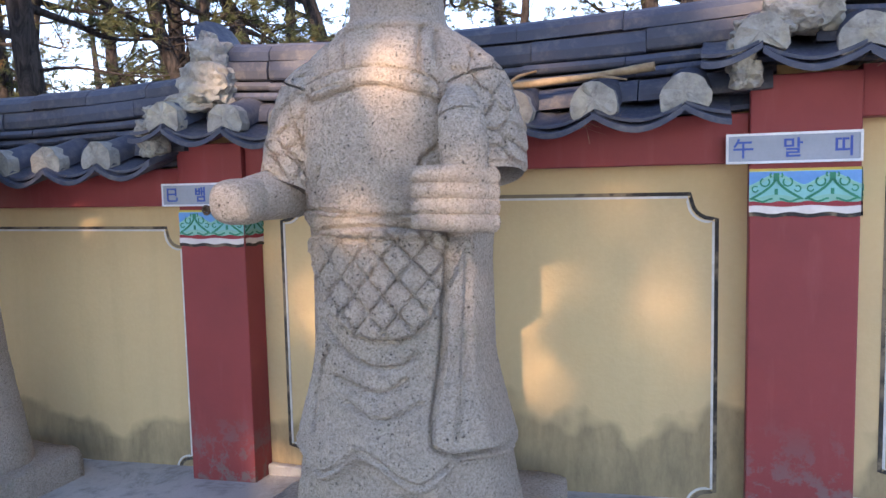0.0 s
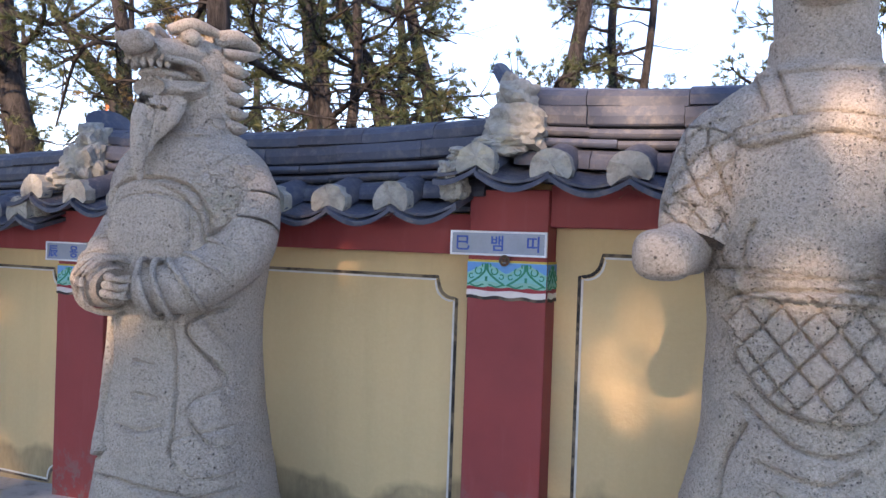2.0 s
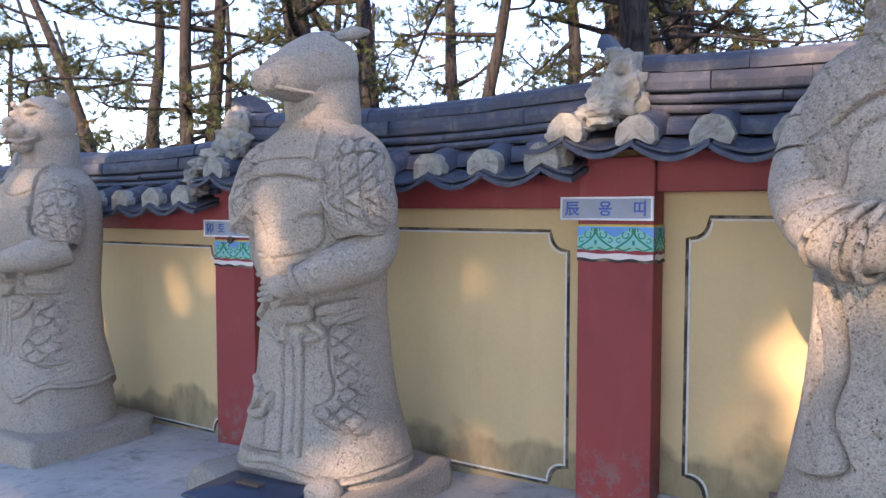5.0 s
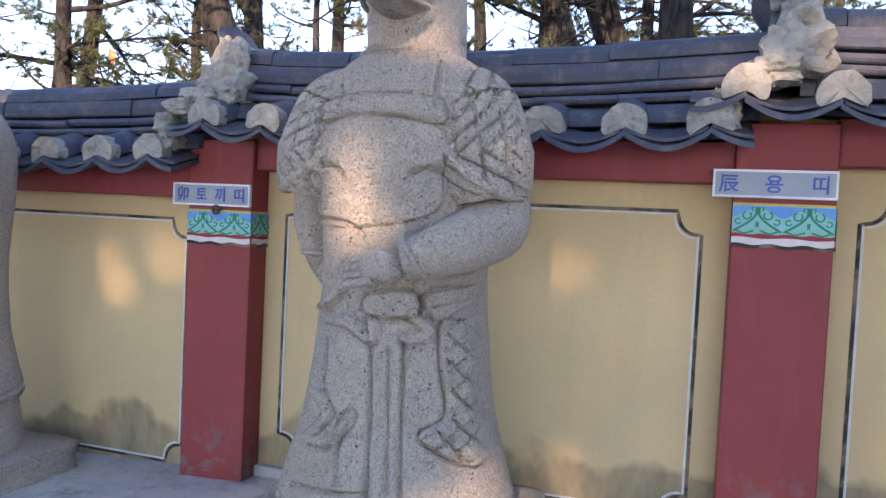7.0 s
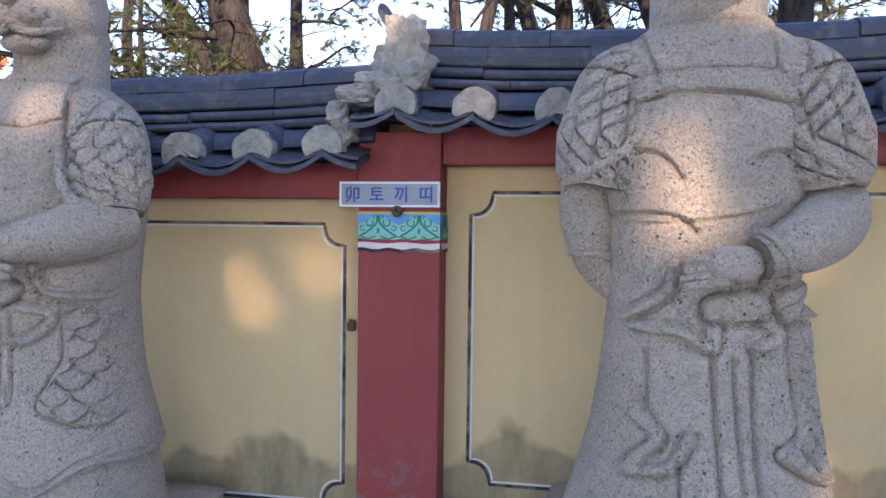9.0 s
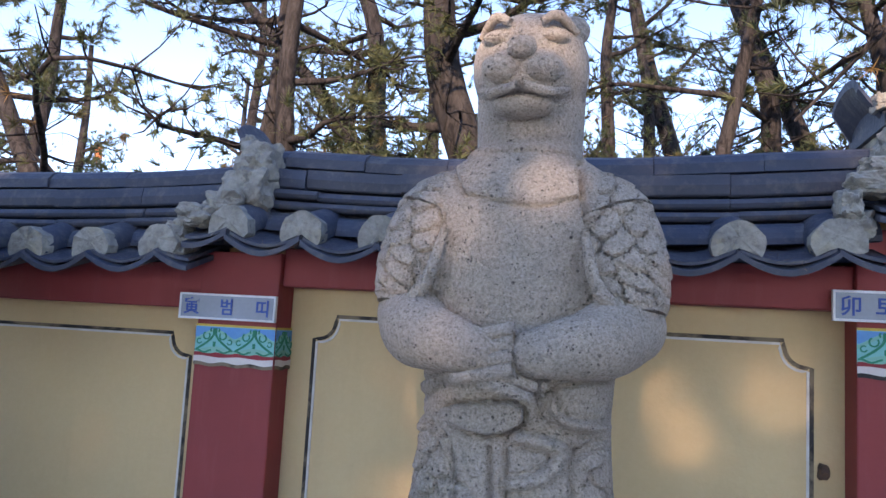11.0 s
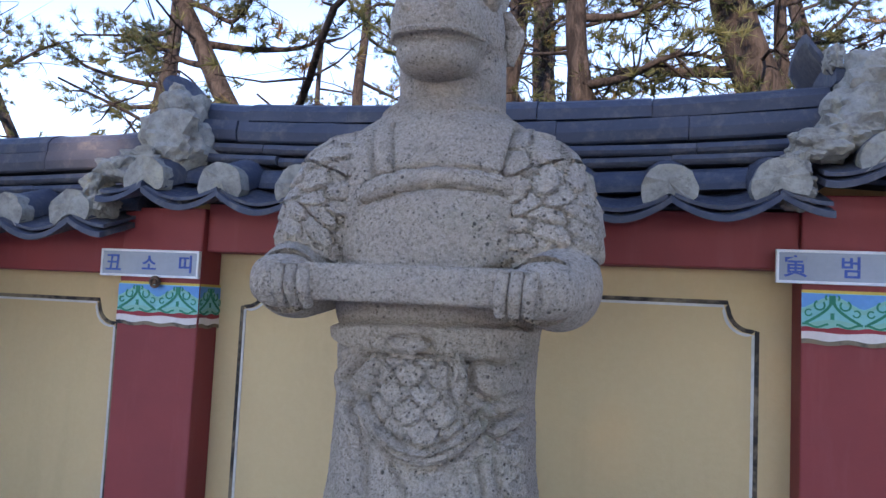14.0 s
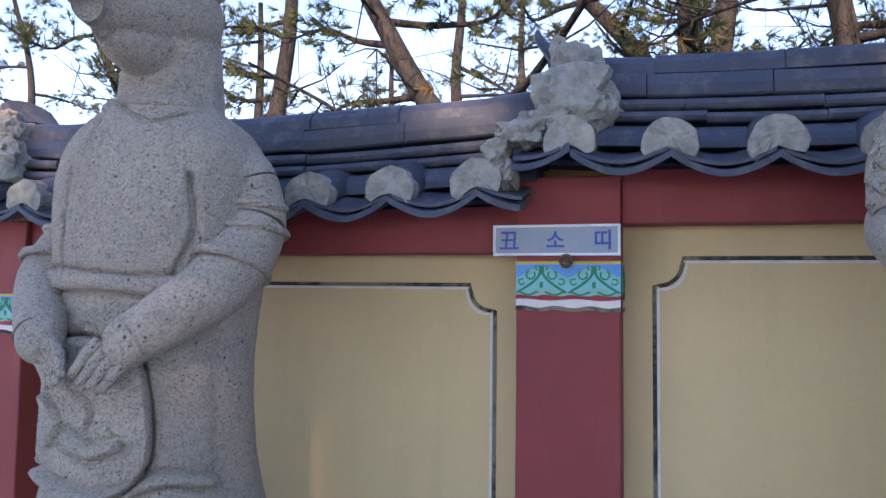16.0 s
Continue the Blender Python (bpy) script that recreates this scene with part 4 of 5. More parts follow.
def dragon():
    st = Stone()

    def relief(X, Z, front, T, U):
        d = 0.016 * np.clip(1 - np.abs(Z - 1.885) / 0.02, 0, 1) ** 0.5
        d += plate(X, Z, 0.016, (-0.22, 1.4), (-0.19, 1.54), (-0.06, 1.59), (0.11, 1.59), (0.23, 1.54), (0.27, 1.41), (0.25, 1.26), (-0.23, 1.25))
        d += cut(X, Z, 0.014, (-0.27, 1.57), (-0.16, 1.65), (0.02, 1.67), (0.19, 1.64), (0.28, 1.54), (0.3, 1.41))
        d += cut(X, Z, 0.012, (0.3, 1.42), (0.36, 1.48), (0.44, 1.55))
        d += cut(X, Z, 0.012, (0.3, 1.38), (0.36, 1.41), (0.45, 1.45))
        d += plate(X, Z, 0.03, (-0.27, 1.05), (-0.21, 0.8), (-0.25, 0.6), (-0.2, 0.44), (-0.38, 0.4), (-0.37, 0.6), (-0.33, 0.8), (-0.36, 1.05))
        d += cut(X, Z, 0.01, (-0.32, 1.03), (-0.27, 0.79), (-0.31, 0.61), (-0.28, 0.43))
        d += plate(X, Z, 0.028, (0.21, 1.03), (0.4, 1.12), (0.49, 1.03), (0.45, 0.78), (0.35, 0.69), (0.32, 0.83))
        d += cut(X, Z, 0.012, (0.27, 1.05), (0.34, 0.9), (0.37, 0.72))
        d += cut(X, Z, 0.012, (0.32, 1.07), (0.39, 0.92), (0.42, 0.77))
        d += plate(X, Z, 0.018, (0.24, 0.69), (0.46, 0.78), (0.45, 0.59), (0.37, 0.51), (0.3, 0.54))
        d += plate(X, Z, 0.018, (0.19, 0.53), (0.47, 0.58), (0.46, 0.43), (0.36, 0.38), (0.24, 0.41))
        d += cut(X, Z, 0.01, (0.15, 1.02), (0.18, 0.79), (0.18, 0.48))
        d += cut(X, Z, 0.009, (-0.03, 0.72), (0.09, 0.71))
        d += cut(X, Z, 0.009, (-0.13, 0.57), (0.01, 0.56), (0.13, 0.59))
        d += cut(X, Z, 0.009, (-0.04, 0.86), (0.07, 0.85))
        d += cut(X, Z, 0.014, (-0.23, 0.33), (0.03, 0.33), (0.27, 0.3), (0.42, 0.31))
        d += cut(X, Z, 0.009, (0.06, 1.64), (0.2, 1.57), (0.23, 1.41))
        d = d * front * np.clip((1 - np.abs(U)) * 10, 0, 1) + stone_noise(X, Z, T)
        d += 0.007 * np.sin(10 * U + 2 * Z) * np.clip((1.0 - Z) / 0.6, 0, 1)
        d += 0.012 * (scales(X, Z, 0.075) - 0.6) * front * (Z > 1.34) * (np.hypot(X - 0.03, Z - 1.42) > 0.29)
        return d
    robe(st, relief, 1.02)
    for s in (-1, 1):
        arm = [(s * 0.20, 0.02, 1.72), (s * 0.31, 0.02, 1.60), (s * 0.355, -0.09, 1.36), (s * 0.24, -0.30, 1.21), (s * 0.06, -0.40, 1.19)]
        sleeve(st, arm, [0.12, 0.135, 0.135, 0.12, 0.08])
        fold_rings(st, arm[2:], 0.125, 5)
        fingers(st, (s * 0.075, -0.44, 1.20), (-s, -0.15, -0.12), (0.0, 0.01, 0.034), 3, 0.075, 0.021)
    st.head(1.03, -0.06)
    # a long jaw with bared teeth, whiskers, mane and horns laid back
    st.tube([(0.0, 0.0, 1.85), (0, 0.03, 2.05), (0, 0.03, 2.22)], [0.17, 0.165, 0.16], 22)
    st.ball((0, 0.0, 2.27), (0.155, 0.19, 0.125), 0, 0, 0.9)
    st.tube([(0, -0.08, 2.295), (0, -0.22, 2.285), (0, -0.35, 2.265)], [0.14, 0.12, 0.095], 20, 0.52)
    st.tube([(0, -0.06, 2.145), (0, -0.18, 2.13), (0, -0.30, 2.12)], [0.13, 0.12, 0.09], 20, 0.46)
    st.ball((0, -0.375, 2.295), (0.085, 0.05, 0.05), 0, 0, 0.9)
    st.ball((0, -0.20, 2.185), (0.10, 0.13, 0.03))
    for i in range(8):
        a = -1.2 + 2.4 * i / 7
        st.ball((0.095 * math.sin(a), -0.25 - 0.10 * math.cos(a), 2.215), (0.012, 0.013, 0.020))
        st.ball((0.080 * math.sin(a), -0.22 - 0.08 * math.cos(a), 2.155), (0.011, 0.012, 0.016))
    for s in (-1, 1):
        st.tube([(s * 0.12, -0.08, 2.18), (s * 0.128, -0.16, 2.235), (s * 0.10, -0.33, 2.235)], [0.02, 0.018, 0.015], 8)
        st.tube([(s * 0.12, -0.08, 2.17), (s * 0.115, -0.18, 2.125), (s * 0.07, -0.29, 2.13)], [0.02, 0.017, 0.013], 8)
        st.ball((s * 0.105, -0.17, 2.355), (0.042, 0.05, 0.038))
        st.tube([(s * 0.05, -0.25, 2.37), (s * 0.11, -0.17, 2.41), (s * 0.15, -0.04, 2.40)], [0.022, 0.032, 0.018], 10)
        st.ball((s * 0.05, -0.41, 2.31), (0.028, 0.022, 0.024))
        st.tube([(s * 0.08, -0.02, 2.385), (s * 0.115, 0.12, 2.425), (s * 0.13, 0.26, 2.405)], [0.04, 0.04, 0.022], 10)
        st.tube([(s * 0.13, 0.0, 2.33), (s * 0.19, 0.09, 2.33), (s * 0.20, 0.19, 2.36)], [0.035, 0.045, 0.012], 10, 0.6)
        for i in range(6):
            z = 2.29 - 0.065 * i
            st.tube([(s * 0.12, -0.02, z), (s * 0.172, 0.07, z - 0.035), (s * 0.15, 0.17, z - 0.02)], [0.022, 0.034, 0.010], 8)
        for i in range(3):
            x = s * (0.025 + 0.034 * i)
            st.tube([(x, -0.27 + 0.03 * i, 2.08), (x * 0.95, -0.315 + 0.03 * i, 1.99), (x * 0.35, -0.325 + 0.015 * i, 1.80 + 0.045 * i)], [0.034, 0.034, 0.010], 10)
    st.tube([(0, -0.29, 2.09), (0, -0.335, 1.98), (0, -0.345, 1.82), (0, -0.33, 1.72)], [0.04, 0.042, 0.032, 0.010], 12)
    return st


def rabbit():
    st = Stone()

    def relief(X, Z, front, T, U):
        d = 0.016 * np.clip(1 - np.abs(Z - 1.885) / 0.02, 0, 1) ** 0.5
        d += plate(X, Z, 0.02, (-0.29, 1.66), (-0.05, 1.69), (0.17, 1.68), (0.22, 1.65), (0.22, 1.58), (0.05, 1.61), (-0.14, 1.61), (-0.25, 1.59))
        d += plate(X, Z, 0.012, (-0.32, 1.59), (-0.14, 1.61), (0.05, 1.6), (0.21, 1.57), (0.23, 1.42), (0.19, 1.25), (-0.17, 1.19), (-0.38, 1.23), (-0.4, 1.42))
        d += cut(X, Z, 0.01, (-0.27, 1.9), (-0.18, 1.64))
        d += cut(X, Z, 0.01, (0.18, 1.82), (0.19, 1.65))
        d += cut(X, Z, 0.014, (-0.33, 1.43), (-0.18, 1.41), (-0.11, 1.33))
        d += cut(X, Z, 0.014, (0.12, 1.4), (0.19, 1.42), (0.24, 1.4))
        d += cut(X, Z, 0.014, (-0.38, 1.22), (-0.14, 1.21), (-0.06, 1.16))
        d += plate(X, Z, 0.034, (-0.02, 0.95), (0.14, 0.97), (0.16, 0.89), (0.06, 0.87), (-0.03, 0.88))
        d += rib(X, Z, 0.018, (-0.13, 1.05), (-0.15, 0.96), (-0.27, 0.87))
        d += rib(X, Z, 0.018, (-0.25, 0.84), (-0.1, 0.83), (-0.01, 0.78), (0, 0.85))
        d += rib(X, Z, 0.02, (0.15, 0.88), (0.21, 0.82), (0.13, 0.79))
        d += rib(X, Z, 0.016, (0.17, 1.05), (0.16, 0.97))
        d += plate(X, Z, 0.022, (0.18, 0.96), (0.36, 1), (0.37, 0.91), (0.25, 0.87), (0.21, 0.88))
        d += cut(X, Z, 0.01, (0.21, 0.91), (0.37, 0.95))
        d += cut(X, Z, 0.013, (-0.01, 0.77), (0.01, 0.5), (0.03, 0.21))
        d += cut(X, Z, 0.013, (0.12, 0.78), (0.13, 0.51), (0.15, 0.23))
        d += cut(X, Z, 0.01, (0.06, 0.75), (0.1, 0.24))
        d += plate(X, Z, 0.026, (0.25, 0.86), (0.37, 0.89), (0.43, 0.48), (0.47, 0.42), (0.38, 0.33), (0.26, 0.39), (0.2, 0.45), (0.28, 0.52), (0.25, 0.7), pattern=lattice, size=0.07, deep=0.026)
        d += rib(X, Z, 0.02, (-0.24, 0.56), (-0.17, 0.48), (-0.26, 0.38), (-0.14, 0.39), (-0.07, 0.49))
        d += cut(X, Z, 0.01, (-0.21, 0.76), (-0.21, 0.57))
        d += cut(X, Z, 0.014, (-0.3, 0.19), (0.03, 0.22))
        d += cut(X, Z, 0.012, (-0.11, 0.42), (-0.1, 0.25))
        d = d * front * np.clip((1 - np.abs(U)) * 10, 0, 1) + stone_noise(X, Z, T)
        d += skirt(X, Z, U, front, ((0.10, 0.02, 5, 0),))
        return d
    robe(st, relief, 1.0)
    # flared cape sleeves with a scale net, one arm behind the hip, one across the belly
    for s in (-1, 1):
        sleeve(st, [(s * 0.21, -0.05, 1.76), (s * 0.295, -0.09, 1.65), (s * 0.335, -0.11, 1.47), (s * 0.365, -0.11, 1.31)], [0.09, 0.15, 0.178, 0.15], lattice, 0.088, 0.026, 150)
        st.tube([(s * 0.485, -0.13, 1.33), (s * 0.44, -0.235, 1.34), (s * 0.33, -0.275, 1.40), (s * 0.215, -0.255, 1.52), (s * 0.165, -0.24, 1.68), (s * 0.17, -0.19, 1.80)], [0.022, 0.026, 0.026, 0.024, 0.020, 0.012], 10, 0.8)
    sleeve(st, [(0.38, -0.03, 1.36), (0.385, -0.12, 1.22), (0.28, -0.30, 1.14), (0.12, -0.365, 1.08)], [0.12, 0.13, 0.10, 0.068])
    st.ball((0.05, -0.375, 1.062), (0.085, 0.038, 0.058), 0, 0, 0.85)
    fingers(st, (0.03, -0.385, 1.055), (-1, 0.12, -0.22), (0, 0.004, 0.028), 4, 0.145, 0.019)
    fold_rings(st, [(0.30, -0.27, 1.15), (0.22, -0.33, 1.115), (0.13, -0.36, 1.085)], 0.082, 2)
    sleeve(st, [(-0.385, -0.01, 1.36), (-0.385, 0.0, 1.20), (-0.35, 0.02, 1.04), (-0.28, -0.02, 0.92)], [0.12, 0.125, 0.095, 0.05])
    fold_rings(st, [(-0.385, -0.01, 1.30), (-0.375, 0.0, 1.16), (-0.35, 0.02, 1.04)], 0.108, 3)
    st.head(1.34, -0.13)
    # muzzle lifted, ears laid back
    st.tube([(0, 0.0, 1.86), (0, 0.0, 2.02), (0, -0.02, 2.16)], [0.15, 0.15, 0.15], 20)
    st.tube([(0, 0.10, 2.235), (0, -0.02, 2.21), (0, -0.14, 2.17), (0, -0.25, 2.135), (0, -0.31, 2.12)], [0.10, 0.138, 0.115, 0.080, 0.052], 24)
    st.ball((0, -0.31, 2.12), (0.055, 0.05, 0.052))
    for s in (-1, 1):
        st.ball((s * 0.103, -0.10, 2.235), (0.024, 0.042, 0.026))
        st.tube([(s * 0.05, 0.0, 2.32), (s * 0.075, 0.09, 2.355), (s * 0.085, 0.17, 2.375)], [0.03, 0.05, 0.02], 12, 0.6)
        st.tube([(s * 0.095, -0.16, 2.085), (s * 0.065, -0.26, 2.09), (s * 0.02, -0.345, 2.10)], [0.008, 0.010, 0.008], 8)
    st.head(1.0, 0.0)
    st.ball((0.30, -0.36, 0.06), (0.10, 0.10, 0.09))
    return st


def tiger():
    st = Stone()

    def relief(X, Z, front, T, U):
        d = 0.016 * np.clip(1 - np.abs(Z - 1.885) / 0.02, 0, 1) ** 0.5
        d += cut(X, Z, 0.012, (-0.28, 1.89), (-0.17, 1.71))
        d += cut(X, Z, 0.012, (0.17, 1.9), (0.21, 1.72))
        d += cut(X, Z, 0.016, (0.2, 1.84), (0.22, 1.65), (0.26, 1.51), (0.32, 1.42))
        d += cut(X, Z, 0.016, (-0.24, 1.65), (-0.24, 1.55), (-0.32, 1.43))
        d += cut(X, Z, 0.009, (-0.16, 1.71), (0.05, 1.67), (0.21, 1.71))
        d += plate(X, Z, 0.036, (-0.18, 1.05), (0.03, 1.08), (0.05, 1.02), (-0.04, 0.98), (-0.16, 1))
        d += rib(X, Z, 0.018, (-0.23, 1.12), (-0.37, 1.05), (-0.38, 0.99))
        d += rib(X, Z, 0.018, (0.11, 1.14), (0.14, 1.05), (0.2, 1.02), (0.3, 1.01))
        d += cut(X, Z, 0.01, (0.21, 0.95), (0.31, 0.94))
        d += plate(X, Z, 0.02, (0.13, 1.12), (0.31, 1.14), (0.31, 1.01), (0.2, 1.01), (0.14, 1.04))
        d += rib(X, Z, 0.02, (0.04, 0.98), (0.17, 0.95), (0.12, 0.87), (0.02, 0.84))
        d += cut(X, Z, 0.012, (0.01, 0.94), (0.02, 0.75), (0.02, 0.59))
        d += cut(X, Z, 0.012, (-0.04, 0.94), (-0.03, 0.75), (-0.03, 0.58))
        d += cut(X, Z, 0.01, (-0.17, 0.84), (-0.11, 0.82))
        d += rib(X, Z, 0.016, (-0.39, 0.97), (-0.4, 0.73), (-0.41, 0.48))
        d += plate(X, Z, 0.022, (0.21, 0.93), (0.31, 0.93), (0.35, 0.53), (0.14, 0.58), (0.17, 0.69), (0.21, 0.78), pattern=scales, size=0.095, deep=0.03)
        d += plate(X, Z, 0.018, (-0.4, 0.95), (-0.19, 0.96), (-0.15, 0.72), (-0.2, 0.54), (-0.41, 0.46), pattern=scales, size=0.095, deep=0.03)
        d = d * front * np.clip((1 - np.abs(U)) * 10, 0, 1) + stone_noise(X, Z, T)
        d += skirt(X, Z, U, front, ((0.30, 0.05, 6, 1.2),))
        return d
    robe(st, relief, 0.94)
    for s in (-1, 1):
        arm = [(s * 0.19, -0.05, 1.76), (s * 0.275, -0.09, 1.65), (s * 0.31, -0.12, 1.48), (s * 0.335, -0.15, 1.34)]
        sleeve(st, arm, [0.09, 0.145, 0.16, 0.13], scales, 0.10, 0.030, 150)
        st.tube([(s * 0.45, -0.10, 1.38), (s * 0.37, -0.24, 1.33), (s * 0.26, -0.315, 1.43), (s * 0.215, -0.29, 1.6)], [0.026, 0.028, 0.022, 0.012], 10)
        sleeve(st, [(s * 0.345, -0.10, 1.33), (s * 0.27, -0.29, 1.27), (s * 0.10, -0.385, 1.23)], [0.130, 0.112, 0.072])
        st.ball((s * 0.10, -0.385, 1.23), (0.085, 0.070, 0.072))
    fingers(st, (0.04, -0.415, 1.24), (-1, 0, -0.22), (0, 0.006, 0.038), 4, 0.19, 0.025)
    fingers(st, (-0.06, -0.39, 1.20), (1, 0, -0.3), (0, 0.006, 0.036), 4, 0.16, 0.024)
    st.head(1.15, -0.09)
    st.tube([(0, 0.02, 1.86), (0, 0.02, 2.0), (0, 0.01, 2.16)], [0.165, 0.16, 0.165], 22)
    st.ball((0, -0.02, 2.23), (0.175, 0.17, 0.17), 0, 0, 0.9)
    st.ball((0, -0.13, 2.17), (0.13, 0.11, 0.085), 0, 0, 0.85)
    for s in (-1, 1):
        st.ball((s * 0.055, -0.215, 2.175), (0.06, 0.045, 0.045))
        st.ball((s * 0.085, -0.155, 2.285), (0.042, 0.035, 0.024), s * 20)
        st.tube([(s * 0.045, -0.18, 2.325), (s * 0.09, -0.165, 2.345), (s * 0.14, -0.11, 2.31)], [0.012, 0.017, 0.01], 8)
        st.ball((s * 0.115, 0.03, 2.375), (0.055, 0.035, 0.05))
        st.tube([(s * 0.005, -0.245, 2.12), (s * 0.07, -0.225, 2.105), (s * 0.13, -0.155, 2.13)], [0.012, 0.015, 0.009], 8)
    st.ball((0, -0.245, 2.225), (0.042, 0.03, 0.03), 0, 0, 0.8)
    st.ball((0, -0.17, 2.08), (0.09, 0.06, 0.035))
    return st


def ox():
    st = Stone()

    def relief(X, Z, front, T, U):
        d = 0.016 * np.clip(1 - np.abs(Z - 1.885) / 0.02, 0, 1) ** 0.5
        d += plate(X, Z, 0.02, (-0.15, 1.64), (0.02, 1.67), (0.19, 1.66), (0.29, 1.64), (0.29, 1.59), (0.16, 1.61), (0, 1.61), (-0.18, 1.57))
        d += plate(X, Z, 0.012, (-0.17, 1.56), (0, 1.61), (0.16, 1.61), (0.29, 1.58), (0.3, 1.45), (0.12, 1.38), (-0.18, 1.39))
        d += cut(X, Z, 0.012, (-0.2, 1.83), (-0.15, 1.64))
        d += cut(X, Z, 0.01, (-0.12, 1.81), (-0.09, 1.66))
        d += cut(X, Z, 0.012, (0.25, 1.83), (0.23, 1.65))
        d += cut(X, Z, 0.012, (0.29, 1.82), (0.28, 1.65))
        d += plate(X, Z, 0.024, (-0.26, 1.22), (0.33, 1.23), (0.33, 1.16), (0.13, 1.14), (-0.24, 1.16))
        d += plate(X, Z, 0.016, (-0.06, 1.19), (0, 1.2), (0.05, 1.19), (0.04, 1.16), (-0.02, 1.15), (-0.05, 1.17))
        d += plate(X, Z, 0.022, (-0.11, 1.13), (0.14, 1.14), (0.14, 1.03), (0.19, 0.99), (0.13, 0.92), (0.04, 0.88), (-0.06, 0.91), (-0.14, 1.01), pattern=scales, size=0.085, deep=0.02)
        d += rib(X, Z, 0.026, (-0.14, 1.01), (-0.06, 0.91), (0.04, 0.87), (0.13, 0.91), (0.2, 0.99))
        d += rib(X, Z, 0.02, (0.13, 1.14), (0.14, 1.04), (0.2, 1.01), (0.28, 1.02))
        d += cut(X, Z, 0.012, (0.17, 0.98), (0.28, 0.99))
        d += rib(X, Z, 0.018, (-0.16, 1.14), (-0.24, 1.06), (-0.2, 1.02), (-0.13, 1.04), (-0.1, 1.13))
        d += plate(X, Z, 0.014, (0.15, 1.13), (0.27, 1.12), (0.28, 1.03), (0.19, 1.05))
        d += rib(X, Z, 0.018, (0.23, 0.95), (0.29, 0.98), (0.35, 1))
        d += plate(X, Z, 0.016, (0.24, 0.92), (0.35, 0.94), (0.37, 0.74), (0.26, 0.77), pattern=scales, size=0.08, deep=0.026)
        d += rib(X, Z, 0.016, (-0.21, 0.97), (-0.15, 0.88), (-0.14, 0.74))
        d += cut(X, Z, 0.01, (-0.05, 0.85), (0, 0.77))
        d += cut(X, Z, 0.01, (0.19, 0.86), (0.21, 0.77))
        d = d * front * np.clip((1 - np.abs(U)) * 10, 0, 1) + stone_noise(X, Z, T)
        d += skirt(X, Z, U, front, ((0.42, 0.03, 6, 1.2),))
        return d
    rings = RINGS.copy()
    rings[:8, 1] *= (0.80, 0.80, 0.85, 0.93, 0.97, 0.96, 0.95, 0.95)
    robe(st, relief, 0.96, rings)
    for s in (-1, 1):
        arm = [(s * 0.20, -0.05, 1.75), (s * 0.285, -0.10, 1.66), (s * 0.33, -0.12, 1.52), (s * 0.36, -0.16, 1.39)]
        sleeve(st, arm, [0.09, 0.145, 0.16, 0.135], scales, 0.095, 0.030, 150)
        sleeve(st, [(s * 0.36, -0.06, 1.39), (s * 0.385, -0.24, 1.345), (s * 0.36, -0.36, 1.335)], [0.132, 0.118, 0.092])
        st.ball((s * 0.365, -0.37, 1.335), (0.09, 0.085, 0.075), 0, 0, 0.8)
        for i in range(3):
            st.tube([(s * (0.27 + 0.035 * i), -0.45, 1.375), (s * (0.265 + 0.035 * i), -0.465, 1.32), (s * (0.26 + 0.035 * i), -0.43, 1.27)], [0.018, 0.02, 0.016], 8)
    bar = box(-0.36, 0.36, -0.455, -0.30, 1.285, 1.385, 0.014)
    st.add([v.co[:] for v in bar.verts], [[v.index for v in f.verts] for f in bar.faces])
    bar.free()
    st.head(1.05, -0.11)
    st.tube([(0, 0.03, 1.86), (0, 0.03, 2.02), (0, 0.0, 2.2)], [0.175, 0.165, 0.165], 22)
    st.ball((0, 0.0, 2.26), (0.155, 0.19, 0.155), 0, 0, 0.88)
    st.ball((0, -0.17, 2.20), (0.135, 0.16, 0.10), 0, -4, 0.82)
    st.ball((0, -0.18, 2.12), (0.115, 0.13, 0.065), 0, 6, 0.85)
    st.tube([(-0.135, -0.19, 2.165), (-0.07, -0.315, 2.155), (0.07, -0.315, 2.155), (0.135, -0.19, 2.165)], [0.008, 0.01, 0.01, 0.008], 8)
    for s in (-1, 1):
        st.ball((s * 0.055, -0.315, 2.225), (0.026, 0.015, 0.02))
        st.ball((s * 0.125, -0.09, 2.315), (0.035, 0.05, 0.032), s * 15)
        st.tube([(s * 0.06, -0.14, 2.35), (s * 0.125, -0.11, 2.365), (s * 0.15, -0.03, 2.34)], [0.010, 0.015, 0.010], 8)
        st.tube([(s * 0.10, 0.07, 2.34), (s * 0.115, 0.085, 2.40), (s * 0.112, 0.09, 2.445)], [0.045, 0.04, 0.014], 12, 0.7)
        st.tube([(s * 0.145, 0.06, 2.34), (s * 0.168, 0.085, 2.27), (s * 0.160, 0.09, 2.18)], [0.022, 0.040, 0.016], 12, 0.7)
    return st


